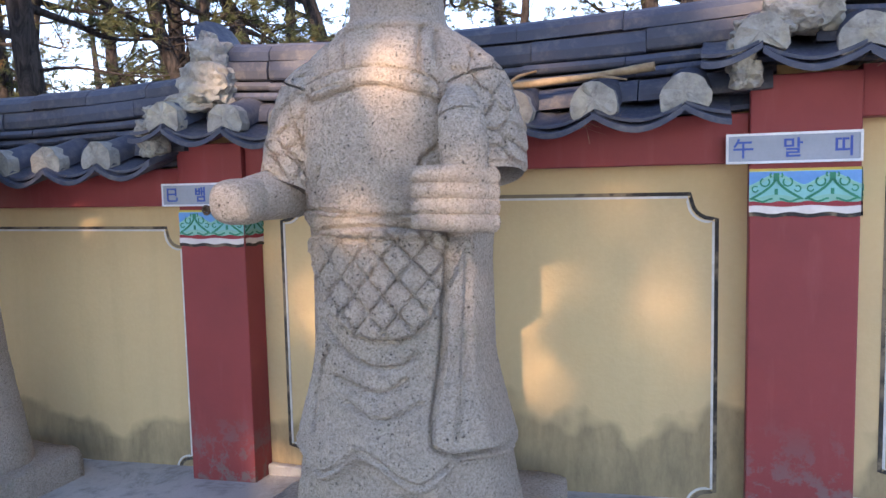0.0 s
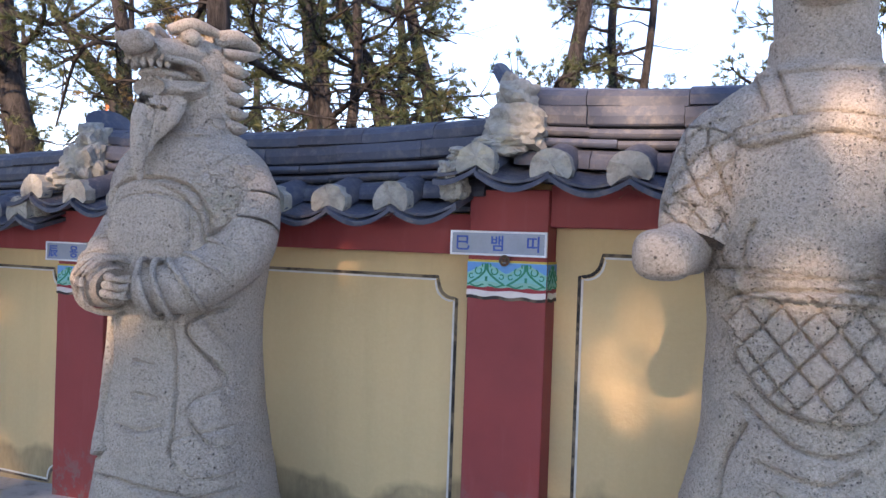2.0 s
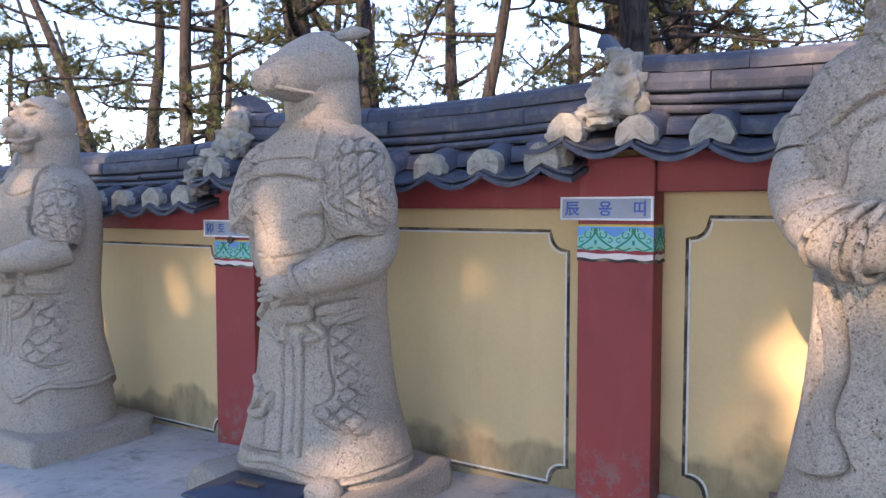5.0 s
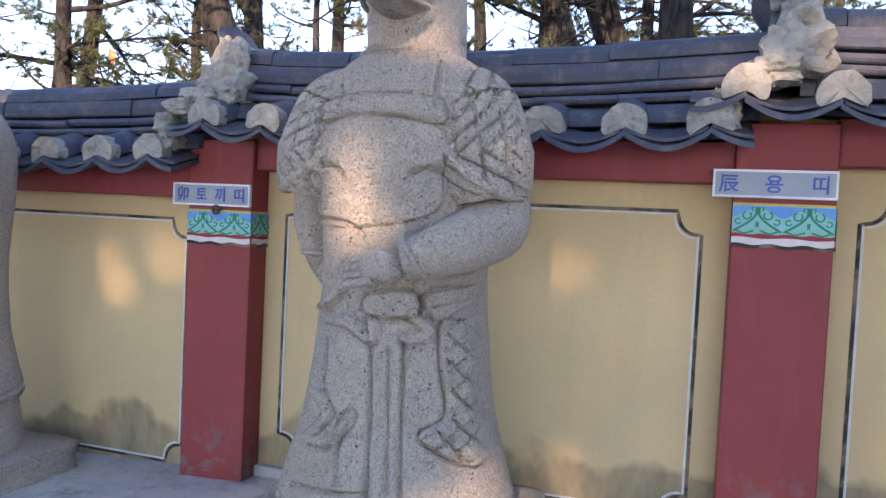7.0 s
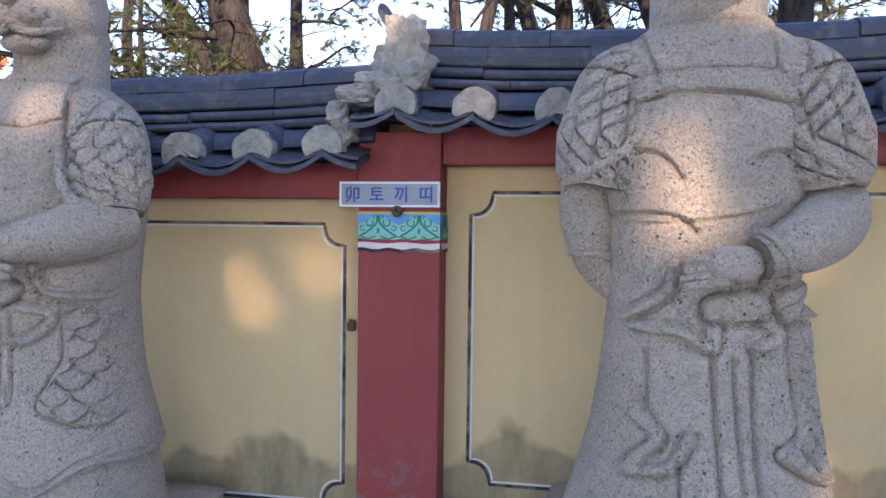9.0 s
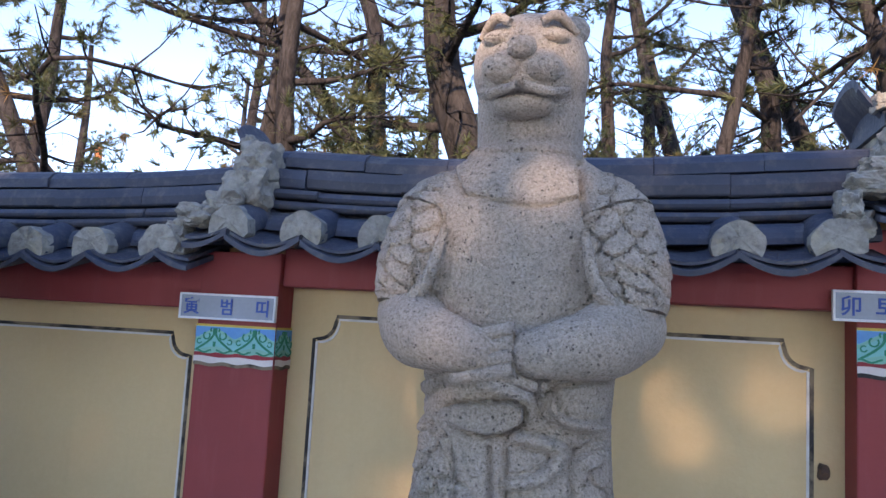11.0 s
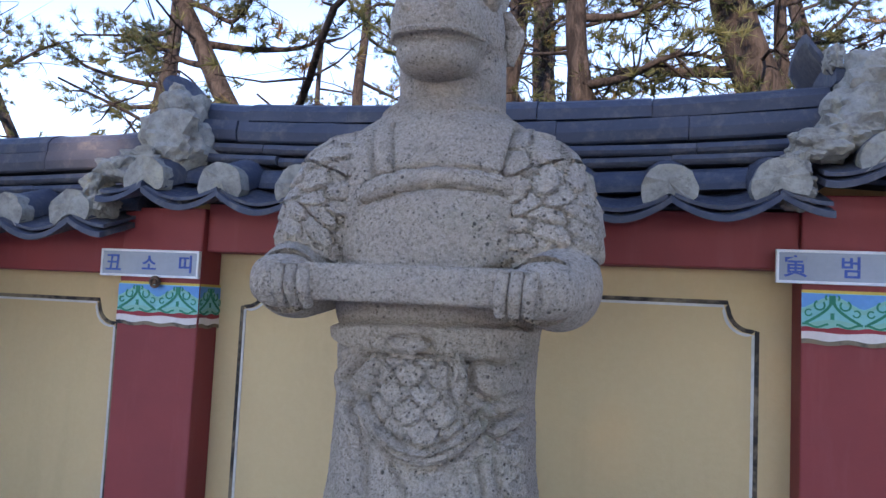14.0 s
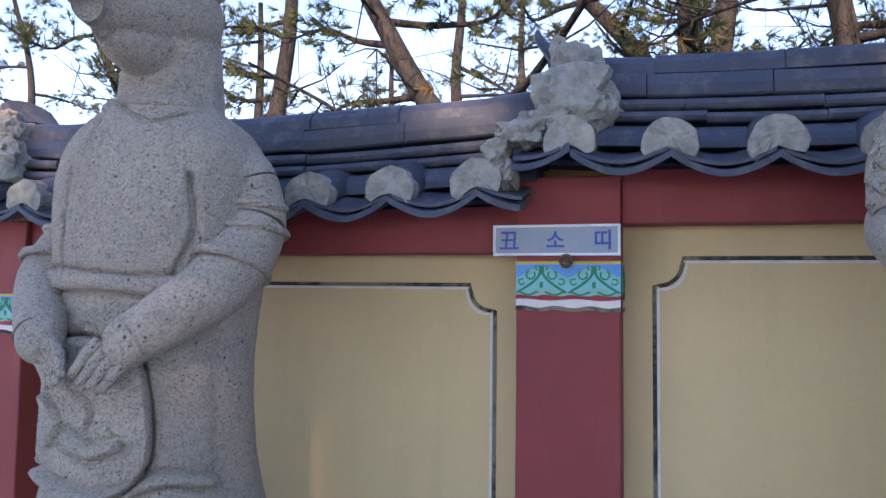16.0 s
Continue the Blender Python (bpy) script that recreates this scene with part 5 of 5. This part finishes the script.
def rat():
    st = Stone()

    def relief(X, Z, front, T, U):
        d = 0.016 * np.clip(1 - np.abs(Z - 1.885) / 0.02, 0, 1) ** 0.5
        d += plate(X, Z, 0.026, (-0.25, 1.34), (0.05, 1.32), (0.24, 1.31), (0.23, 1.26), (0.05, 1.27), (-0.24, 1.28))
        d += cut(X, Z, 0.014, (-0.17, 1.65), (-0.18, 1.49), (-0.18, 1.33))
        d += cut(X, Z, 0.014, (0.26, 1.63), (0.28, 1.47), (0.23, 1.33))
        d += cut(X, Z, 0.01, (-0.1, 1.9), (0.08, 1.8), (0.17, 1.82), (0.22, 1.86))
        d += cut(X, Z, 0.01, (-0.1, 1.85), (-0.11, 1.76))
        d += cut(X, Z, 0.012, (0.31, 1.2), (0.31, 0.95), (0.33, 0.68))
        d += cut(X, Z, 0.012, (0.33, 1.23), (0.32, 0.94), (0.36, 0.67))
        d += plate(X, Z, 0.05, (-0.18, 1.12), (0.1, 1.1), (0.17, 0.93), (0.17, 0.75), (0.06, 0.67), (-0.16, 0.7), (-0.23, 0.8), (-0.24, 1.0))
        d += rib(X, Z, 0.018, (-0.19, 0.94), (-0.12, 0.88), (-0.15, 0.82))
        d += rib(X, Z, 0.022, (-0.06, 0.84), (0.01, 0.8), (0.09, 0.82))
        d += cut(X, Z, 0.012, (-0.05, 0.97), (0.01, 0.93), (0, 0.86))
        d += rib(X, Z, 0.022, (-0.18, 0.72), (-0.02, 0.68), (0.1, 0.68), (0.22, 0.72), (0.32, 0.7))
        d = d * front * np.clip((1 - np.abs(U)) * 10, 0, 1) + stone_noise(X, Z, T)
        d += skirt(X, Z, U, front, ((0.42, 0.05, 4, 0.8), (0.14, 0.02, 5, 0.1)))
        d += 0.010 * np.sin(9 * U + 3 * Z) * np.clip((1.0 - Z) / 0.7, 0, 1)
        return d
    robe(st, relief, 0.97)
    for s in (-1, 1):
        arm = [(s * 0.20, 0.0, 1.73), (s * 0.295, 0.02, 1.63), (s * 0.345, 0.0, 1.47), (s * 0.335, -0.17, 1.30), (s * 0.17, -0.375, 1.13)]
        sleeve(st, arm, [0.10, 0.125, 0.12, 0.105, 0.075])
        fold_rings(st, arm[1:4], 0.125, 3, 0.5)
        st.ball((s * 0.165, -0.378, 1.128), (0.078, 0.066, 0.078))
        fingers(st, (s * 0.13, -0.40, 1.105), (-s * 0.6, -0.2, -0.8), (s * 0.025, 0.01, -0.018), 4, 0.13, 0.021)
    st.head(1.15, -0.05)
    st.tube([(0, 0.02, 1.86), (0, 0.02, 2.0), (0, 0.0, 2.15)], [0.165, 0.155, 0.15], 20)
    st.ball((0, 0.0, 2.22), (0.15, 0.18, 0.15))
    st.tube([(0, -0.08, 2.2), (0, -0.24, 2.17), (0, -0.37, 2.14)], [0.14, 0.105, 0.055], 20)
    st.tube([(0, -0.10, 2.10), (0, -0.22, 2.09), (0, -0.31, 2.095)], [0.11, 0.075, 0.035], 16)
    st.ball((0, -0.41, 2.15), (0.03, 0.03, 0.028))
    for s in (-1, 1):
        st.ball((s * 0.10, -0.13, 2.26), (0.03, 0.04, 0.03))
        st.ball((s * 0.135, 0.04, 2.33), (0.055, 0.03, 0.065))
    return st


PLINTH, BLOCK = 0.13, 0.30
STATUE_X, STATUE_Y = -0.70, 2.58
KINDS = ((snake, "granite snake-headed guardian statue in armour with outstretched fist"),
         (dragon, "granite bearded dragon-headed statue with joined hanging sleeves"),
         (rabbit, "granite rabbit-headed statue with one hand across its belly"),
         (tiger, "granite tiger-headed statue with folded hands and scaled sleeves"),
         (ox, "granite ox-headed guardian statue holding a stone bar"),
         (rat, "granite rat-headed statue in a plain belted robe"))
for i, (make, label) in enumerate(KINDS):
    sx = STATUE_X - 2.665 * i - (0.07 if make is rat else 0.05 if make is rabbit else 0.0)
    gz = ground_z(sx)
    make().done("guardian_statue", sx, STATUE_Y, gz + PLINTH - 0.01, label, 1.06 if make is rat else 1.0)
    bm = bmesh.new()
    bmesh.ops.create_cube(bm, size=1, matrix=Matrix.Diagonal((1.10, 0.92, BLOCK, 1)))
    bmesh.ops.subdivide_edges(bm, edges=bm.edges[:], cuts=14, use_grid_fill=True)
    for v in bm.verts:
        p = v.co.copy()
        round_off = max(0.0, abs(p.x) / 0.56 + abs(p.y) / 0.46 - 1.75)
        v.co = Vector((p.x, p.y, p.z)) * (1 - 0.10 * round_off) + Vector((noise.noise(p * 9 + Vector((i, 0, 0))), noise.noise(p * 9 + Vector((0, i, 7))), 0.5 * noise.noise(p * 11 + Vector((3, 0, i))))) * 0.022
    pl = part("statue_plinth", bm, GRANITE, None, m=pose(sx, STATUE_Y - 0.02, gz + 0.185 - BLOCK / 2), smooth=True)
    tagged(pl, "rough-hewn low granite plinth under a statue", "plinth", "statue plinths")


# ---- donation box ----
def donation_box():
    b = thing("donation_box", -6.08, 2.03, ground_z(-6.08), "dark blue enamelled metal donation box with a slotted lid", "donation box", rz=4)
    part("body", box(-0.225, 0.225, -0.15, 0.15, 0, 0.185, 0.006), BOX_BLUE, b)
    lid = part("lid", box(-0.265, 0.265, -0.185, 0.185, 0.185, 0.205, 0.006), BOX_BLUE, b)
    v = [(-0.26, -0.18, 0.205), (0.26, -0.18, 0.205), (0.26, 0.18, 0.205), (-0.26, 0.18, 0.205), (-0.12, -0.06, 0.232), (0.12, -0.06, 0.232), (0.12, 0.06, 0.232), (-0.12, 0.06, 0.232)]
    put("lid_slope", data("lid_slope", v, [(0, 1, 5, 4), (1, 2, 6, 5), (2, 3, 7, 6), (3, 0, 4, 7), (4, 5, 6, 7)], BOX_BLUE), lid)
    part("slot_plate", box(-0.075, 0.075, -0.022, 0.022, 0.232, 0.246, 0.005), IRON, lid, "raised dark slot")
    part("label", box(-0.15, 0.15, -0.1525, -0.1505, 0.025, 0.105), CRIMSON, b, "red label with white writing")
    for i in range(4):
        part("writing", box(-0.115 + 0.062 * i, -0.068 + 0.062 * i, -0.154, -0.1528, 0.05, 0.085), BOX_LABEL, b)
    return b


donation_box()


# ---- pines ----
def tuft_cloud(centres, ways, rnd, count, length, width):
    """Needle tufts: thin triangles that spray from each centre round its way."""
    n = len(centres)
    C = np.repeat(np.array(centres), count, 0)
    W = np.repeat(np.array(ways), count, 0)
    D = W * 0.75 + rnd.normal(0, 0.55, (n * count, 3))
    D /= np.linalg.norm(D, axis=1)[:, None]
    L = length * rnd.uniform(0.65, 1.1, (n * count, 1))
    side = np.cross(D, rnd.normal(0, 1, (n * count, 3)))
    side /= np.linalg.norm(side, axis=1)[:, None]
    S = C - W * rnd.uniform(0, 0.12, (n * count, 1)) * length * 4
    v = np.stack([S - side * width, S + side * width, S + D * L], 1).reshape(-1, 3)
    f = np.arange(n * count * 3).reshape(-1, 3)
    return v, f


def raw_mesh(name, v, f, mat):
    me = bpy.data.meshes.new(name)
    me.vertices.add(len(v))
    me.vertices.foreach_set("co", np.asarray(v, dtype=np.float32).ravel())
    me.loops.add(f.size)
    me.loops.foreach_set("vertex_index", f.ravel().astype(np.int32))
    me.polygons.add(len(f))
    me.polygons.foreach_set("loop_start", np.arange(0, f.size, f.shape[1], dtype=np.int32))
    me.update(calc_edges=True)
    me.materials.append(mat)
    return me


def pine(x, y, height, radius, lean, seed, low=0.33, limbs=12, tufts=15, spread=2.3, keep=None, needle=0.13, count=26, width=0.0055):
    rnd = np.random.default_rng(seed)
    z0 = ground_z(min(max(x, -30), 12)) - 0.4
    label = "tall pine with a bare grey trunk and tufted dark green crown"
    tree = thing("pine_tree", x, y, z0, label, "tree", "pines round the wall")
    side, ahead = lean
    pts = [(0, 0, 0)]
    for i in range(1, 7):
        t = i / 6
        pts.append((side * height * t + rnd.normal(0, 0.10) * (t > 0.1), ahead * height * t + rnd.normal(0, 0.10), height * t))
    path = smooth_path(pts, 5)
    radii = [radius * (1.12 - 0.85 * i / (len(path) - 1)) for i in range(len(path))]
    V, F = sweep(path, radii, 12)
    V, F = list(V), list(F)
    centres, ways = [], []
    for i in range(limbs):
        t = low + (0.98 - low) * (i + rnd.uniform(0, 0.8)) / limbs
        p = path[min(int(t * (len(path) - 1)), len(path) - 2)]
        a = rnd.uniform(0, 2 * math.pi)
        reach = spread * (1.15 - 0.75 * t) * rnd.uniform(0.55, 1.15)
        rise = reach * rnd.uniform(-0.25, 0.6)
        d = Vector((math.cos(a), math.sin(a), 0))
        if keep is None and y + p.y + d.y * reach < 4.6:
            d.y = abs(d.y)
        bend = Vector((-d.y * rnd.normal(0, 0.25), d.x * rnd.normal(0, 0.25), rnd.normal(0, 0.16))) * reach
        q = [p, p + d * reach * 0.35 + Vector((0, 0, rise * 0.15)) + bend * 0.5, p + d * reach * 0.7 + bend + Vector((0, 0, rise * 0.55)), p + d * reach + Vector((0, 0, rise))]
        lp = smooth_path(q, 4)
        r0 = 0.012 + radius * (0.24 - 0.12 * t)
        v, f = sweep(lp, [r0 * (1 - 0.85 * j / (len(lp) - 1)) + 0.004 for j in range(len(lp))], 6)
        n = len(V)
        V += v
        F += [tuple(k + n for k in g) for g in f]
        for j in range(tufts):
            u = 0.30 + 0.70 * (j + rnd.uniform(0, 1)) / tufts
            b = lp[min(int(u * (len(lp) - 1)), len(lp) - 1)]
            w = Vector((rnd.normal(0, 1) + d.x * 0.8, rnd.normal(0, 1) + d.y * 0.8, rnd.normal(0.35, 0.5))).normalized()
            e = b + w * reach * rnd.uniform(0.10, 0.34)
            m = (b + e) / 2 + Vector((0, 0, -0.04))
            v, f = sweep([b, m, e], [0.011, 0.008, 0.004], 4)
            n = len(V)
            V += v
            F += [tuple(k + n for k in g) for g in f]
            for _ in range(3):
                c = e + Vector(rnd.normal(0, 0.09, 3))
                if keep is None or keep(c + Vector((x, y, z0))):
                    centres.append(c[:])
                    ways.append(w[:])
    for i in range(9 if keep is None else 0):
        p = path[int(rnd.uniform(0.2, 0.75) * (len(path) - 1))]
        a, r = rnd.uniform(0, 2 * math.pi), rnd.uniform(0.6, 1.9)
        b = abs(math.sin(a)) if y + p.y < 6.0 else math.sin(a)
        q = [p + Vector((math.cos(a) * r * u + rnd.normal(0, 0.07) * (u > 0), b * r * u, r * u * rnd.uniform(-0.1, 0.45))) for u in (0, 0.3, 0.65, 1.0)]
        twigs = [q] + [[q[m], q[m] + Vector(rnd.normal(0, 0.22, 3)), q[m] + Vector(rnd.normal(0, 0.45, 3))] for m in (1, 2, 2)]
        for n_twig, tw in enumerate(twigs):
            lp = smooth_path(tw, 3)
            v, f = sweep(lp, [(0.018 if n_twig == 0 else 0.008) * (1 - 0.8 * j / (len(lp) - 1)) for j in range(len(lp))], 5)
            n = len(V)
            V += v
            F += [tuple(m + n for m in g) for g in f]
    put("trunk", data("trunk", V, F, BARK, True), tree)
    if centres:
        v, f = tuft_cloud(centres, ways, rnd, count, needle, width)
        put("crown", raw_mesh("crown", v, f, NEEDLE), tree, "dark green needle tufts with gaps")
    return tree


PINES = ((-9.1, 6.7, 8.5, 0.24, (-0.20, -0.05)), (-8.9, 10.6, 7.5, 0.22, (-0.80, 0.0)), (-12.1, 6.3, 7.0, 0.14, (-0.63, 0.0)), (-12.55, 7.0, 8.5, 0.13, (0.14, 0.0)),
         (-11.05, 10.4, 9.5, 0.23, (-0.20, 0.0)), (-11.45, 5.7, 8.0, 0.11, (0.06, 0.0)), (-5.15, 5.0, 8.5, 0.135, (-0.03, 0.0)), (-4.75, 7.5, 8.0, 0.12, (-0.27, 0.0)),
         (-5.3, 9.7, 9.0, 0.17, (-0.26, 0.0)), (-6.45, 14.4, 10.0, 0.25, (-0.22, 0.0)), (-0.15, 12.2, 9.5, 0.18, (-0.07, 0.0)), (-1.2, 12.0, 8.5, 0.10, (0.25, 0.0)),
         (-0.8, 5.0, 7.5, 0.17, (0.42, 0.0)), (-4.1, 10.8, 9.5, 0.18, (0.08, 0.0)), (-4.1, 15.0, 9.5, 0.16, (0.05, 0.0)), (-18.6, 10.4, 9.0, 0.20, (0.13, 0.0)),
         (-3.35, 14.0, 9.5, 0.12, (0.07, 0.0)), (-7.45, 14.0, 9.5, 0.17, (-0.10, 0.0)), (-5.6, 8.0, 8.5, 0.09, (-0.01, 0.0)), (-7.95, 7.0, 8.0, 0.09, (0.13, 0.0)),
         (-6.45, 9.0, 9.0, 0.15, (-0.12, 0.0)), (-8.7, 12.0, 9.5, 0.16, (-0.02, 0.0)), (-11.3, 13.0, 9.5, 0.19, (-0.08, 0.0)), (-17.5, 9.0, 7.5, 0.12, (-0.45, 0.0)),
         (-16.5, 14.5, 9.5, 0.2, (0.04, 0.0)), (-21.5, 15.5, 9.0, 0.2, (0.05, 0.0)), (-24.5, 12.5, 8.5, 0.16, (-0.06, 0.0)), (-31.0, 14.0, 9.0, 0.2, (0.02, 0.0)),
         (2.6, 12.0, 9.0, 0.18, (0.02, 0.0)), (-15.6, 19.5, 10.5, 0.2, (-0.03, 0.0)), (-20.0, 21.0, 10.0, 0.2, (0.0, 0.0)), (5.0, 14.0, 9.5, 0.2, (0.0, 0.0)))
for i, (x, y, h, r, lean) in enumerate(PINES):
    pine(x, y, h, r, lean, 100 + i)


random.seed(5)
# unseen pines added across the path as shade; gaps between crowns let low sun through
# x, z and half sizes of the sun patches the crowns are cut around
GAPS = ((-5.32, 0.98, 0.32, 0.38), (-8.0, 1.02, 0.32, 0.22), (-1.25, 1.12, 0.24, 0.32), (-0.86, 1.30, 0.18, 0.40), (0.10, 1.56, 0.18, 0.12), (-9.28, 1.05, 0.13, 0.26),
        (-6.0, 1.75, 0.25, 0.20), (-4.6, 1.9, 0.5, 0.14), (-7.0, 1.65, 0.3, 0.12), (-2.7, 0.0, 0.5, 0.15), (-9.6, -0.3, 0.4, 0.12),
        (-8.0, -1.05, 0.7, 0.12), (-6.9, -1.3, 0.5, 0.10), (-5.0, -0.9, 0.5, 0.10), (-10.2, -1.2, 0.6, 0.12), (-3.0, -0.8, 0.5, 0.10))


def lets_sun(c):
    """False where a tuft at c would stand in one of the gaps that the sun shines through."""
    k = (3.0 - c.y) / SUN_WAY.y
    x, z = c.x + SUN_WAY.x * k, c.z + SUN_WAY.z * k
    if random.random() < 0.3:
        return True
    return all(((x - gx) / (gw + 0.04)) ** 2 + ((z - gz) / (gh + 0.04)) ** 2 > 1 for gx, gz, gw, gh in GAPS)


for i in range(17):
    pine(4.5 - 1.4 * i, -7.5 - 1.6 * (i % 3), 9.2, 0.14, (0.0, 0.0), 300 + i, low=0.50, limbs=26, tufts=26, spread=2.9, keep=lets_sun, needle=0.19, count=17, width=0.034)
# a second unseen row, added to block sun that leaks past the first
for i, x in enumerate((-10.3, -12.6, -14.9, -8.7, -11.4)):
    pine(x, -13.0 - 0.8 * (i % 2), 10.8, 0.16, (0.0, 0.0), 340 + i, low=0.50, limbs=24, tufts=26, spread=3.0, keep=lets_sun, needle=0.2, count=16, width=0.034)


# ---- scrub beyond the pines ----
rs = np.random.default_rng(77)
n = 2600
cx = np.stack([rs.uniform(-44, -15, n), rs.uniform(15, 27, n), np.zeros(n)], 1)
bump = 1.5 + 1.2 * np.sin(cx[:, 0] * 0.9) * np.sin(cx[:, 1] * 0.7 + 1) + 0.6 * np.sin(cx[:, 0] * 2.3)
cx[:, 2] = -1.3 + rs.uniform(0, 1, n) ** 0.7 * (1.6 + bump)
way = rs.normal(0, 0.5, (n, 3)) + np.array([0, 0, 0.6])
v, f = tuft_cloud(cx.tolist(), way.tolist(), rs, 16, 0.34, 0.035)
tagged(put("scrub", raw_mesh("scrub", v, f, SCRUB)), "yellow-green scrub in the distance beyond the pines", "scrub", kind="stuff")


# ---- flag far off ----
flag = thing("flag_pole", -29.5, 26, ground_z(-28.5), "distant thin pole with a small orange pennant", "flag")
v, f = sweep([(0, 0, 0), (0, 0, 5), (0, 0, 9.3)], [0.05, 0.045, 0.03], 8)
put("pole", data("pole", v, f, STEEL, True), flag)
fv = [(0.02 + 0.35 * i / 6, 0.04 * math.sin(i), 9.25 - 0.75 * j + 0.30 * i / 6 * (j * 1.0 - 0.5)) for j in range(2) for i in range(7)]
put("pennant", data("pennant", fv, grid_faces(2, 7), FLAG), flag)

for k in range(-1, 7):
    coping(k)


# ---- litter on the coping and marks on the wall ----
def litter(k, at, seed):
    """Dry pine needles caught in the trough between two round tiles."""
    rnd = np.random.default_rng(seed)
    x0 = col_x(k) + 0.085 + 0.08 + 0.34 * at
    n = 46
    c0 = np.stack([x0 + rnd.normal(0, 0.05, n), 2.93 + rnd.normal(0, 0.05, n), np.zeros(n)], 1)
    c0[:, 2] = [curve_point(k, x, -0.036) - 0.045 + (y - 2.85) * 0.30 + 0.35 * abs(x - x0) for x, y in c0[:, :2]]
    d = np.stack([rnd.normal(0, 1, n), rnd.normal(0, 1, n), rnd.normal(0.05, 0.12, n)], 1)
    d *= 0.055 / np.linalg.norm(d, axis=1)[:, None]
    s = np.cross(d, [0, 0, 1.0]) * 0.03
    v = np.stack([c0 - d - s, c0 - d + s, c0 + d + np.array([0, 0, 0.012])], 1).reshape(-1, 3)
    ob = put("needle_litter", raw_mesh("needle_litter", v, np.arange(3 * n).reshape(-1, 3), DEAD))
    tagged(ob, "dry brown pine needles caught between roof tiles", "needles", kind="stuff")


for k in range(0, 7):
    for at in ((1, 5, 7), (2, 4, 6), (0, 3, 6, 7), (1, 2, 6, 7), (1, 4, 5, 7))[k % 5]:
        litter(k, at, 900 + 10 * k + at)

# a dry branch lying on the tiles
zb = curve_point(1, -0.3, 0.10)
branch = [(-0.95, 2.90, zb + 0.005), (-0.70, 2.95, zb + 0.035), (-0.40, 2.97, zb + 0.03), (-0.10, 2.99, zb + 0.045), (0.20, 2.98, zb + 0.07)]
V, F = sweep(smooth_path(branch, 4), [0.012 + 0.006 * math.sin(i * 0.5) ** 2 for i in range(17)], 8)
V, F = list(V), list(F)
for a, q in ((1, (-0.88, 2.88, zb - 0.05)), (1, (-0.92, 2.93, zb + 0.07)), (2, (-0.25, 2.92, zb + 0.075)), (3, (0.10, 2.93, zb + 0.02))):
    p = Vector(branch[a])
    v, f = sweep([p, (p + Vector(q)) / 2 + Vector((0, -0.01, 0.01)), q], [0.009, 0.007, 0.004], 6)
    n = len(V)
    V += v
    F += [tuple(i + n for i in g) for g in f]
tagged(put("dry_branch", data("dry_branch", V, F, DEAD, True)), "dry broken pine branch lying on the roof tiles", "branch")

# a rusty bolt stump in the wall
knob = lump("wall_stump", (0, 0, 0), (0.022, 0.02, 0.03), 3, IRON, 0.35, 2)
tagged(put("wall_stump", knob, m=pose(-7.60, WALL_Y - 0.012, 0.615)), "small rusty metal stump in the ochre wall", "stump")
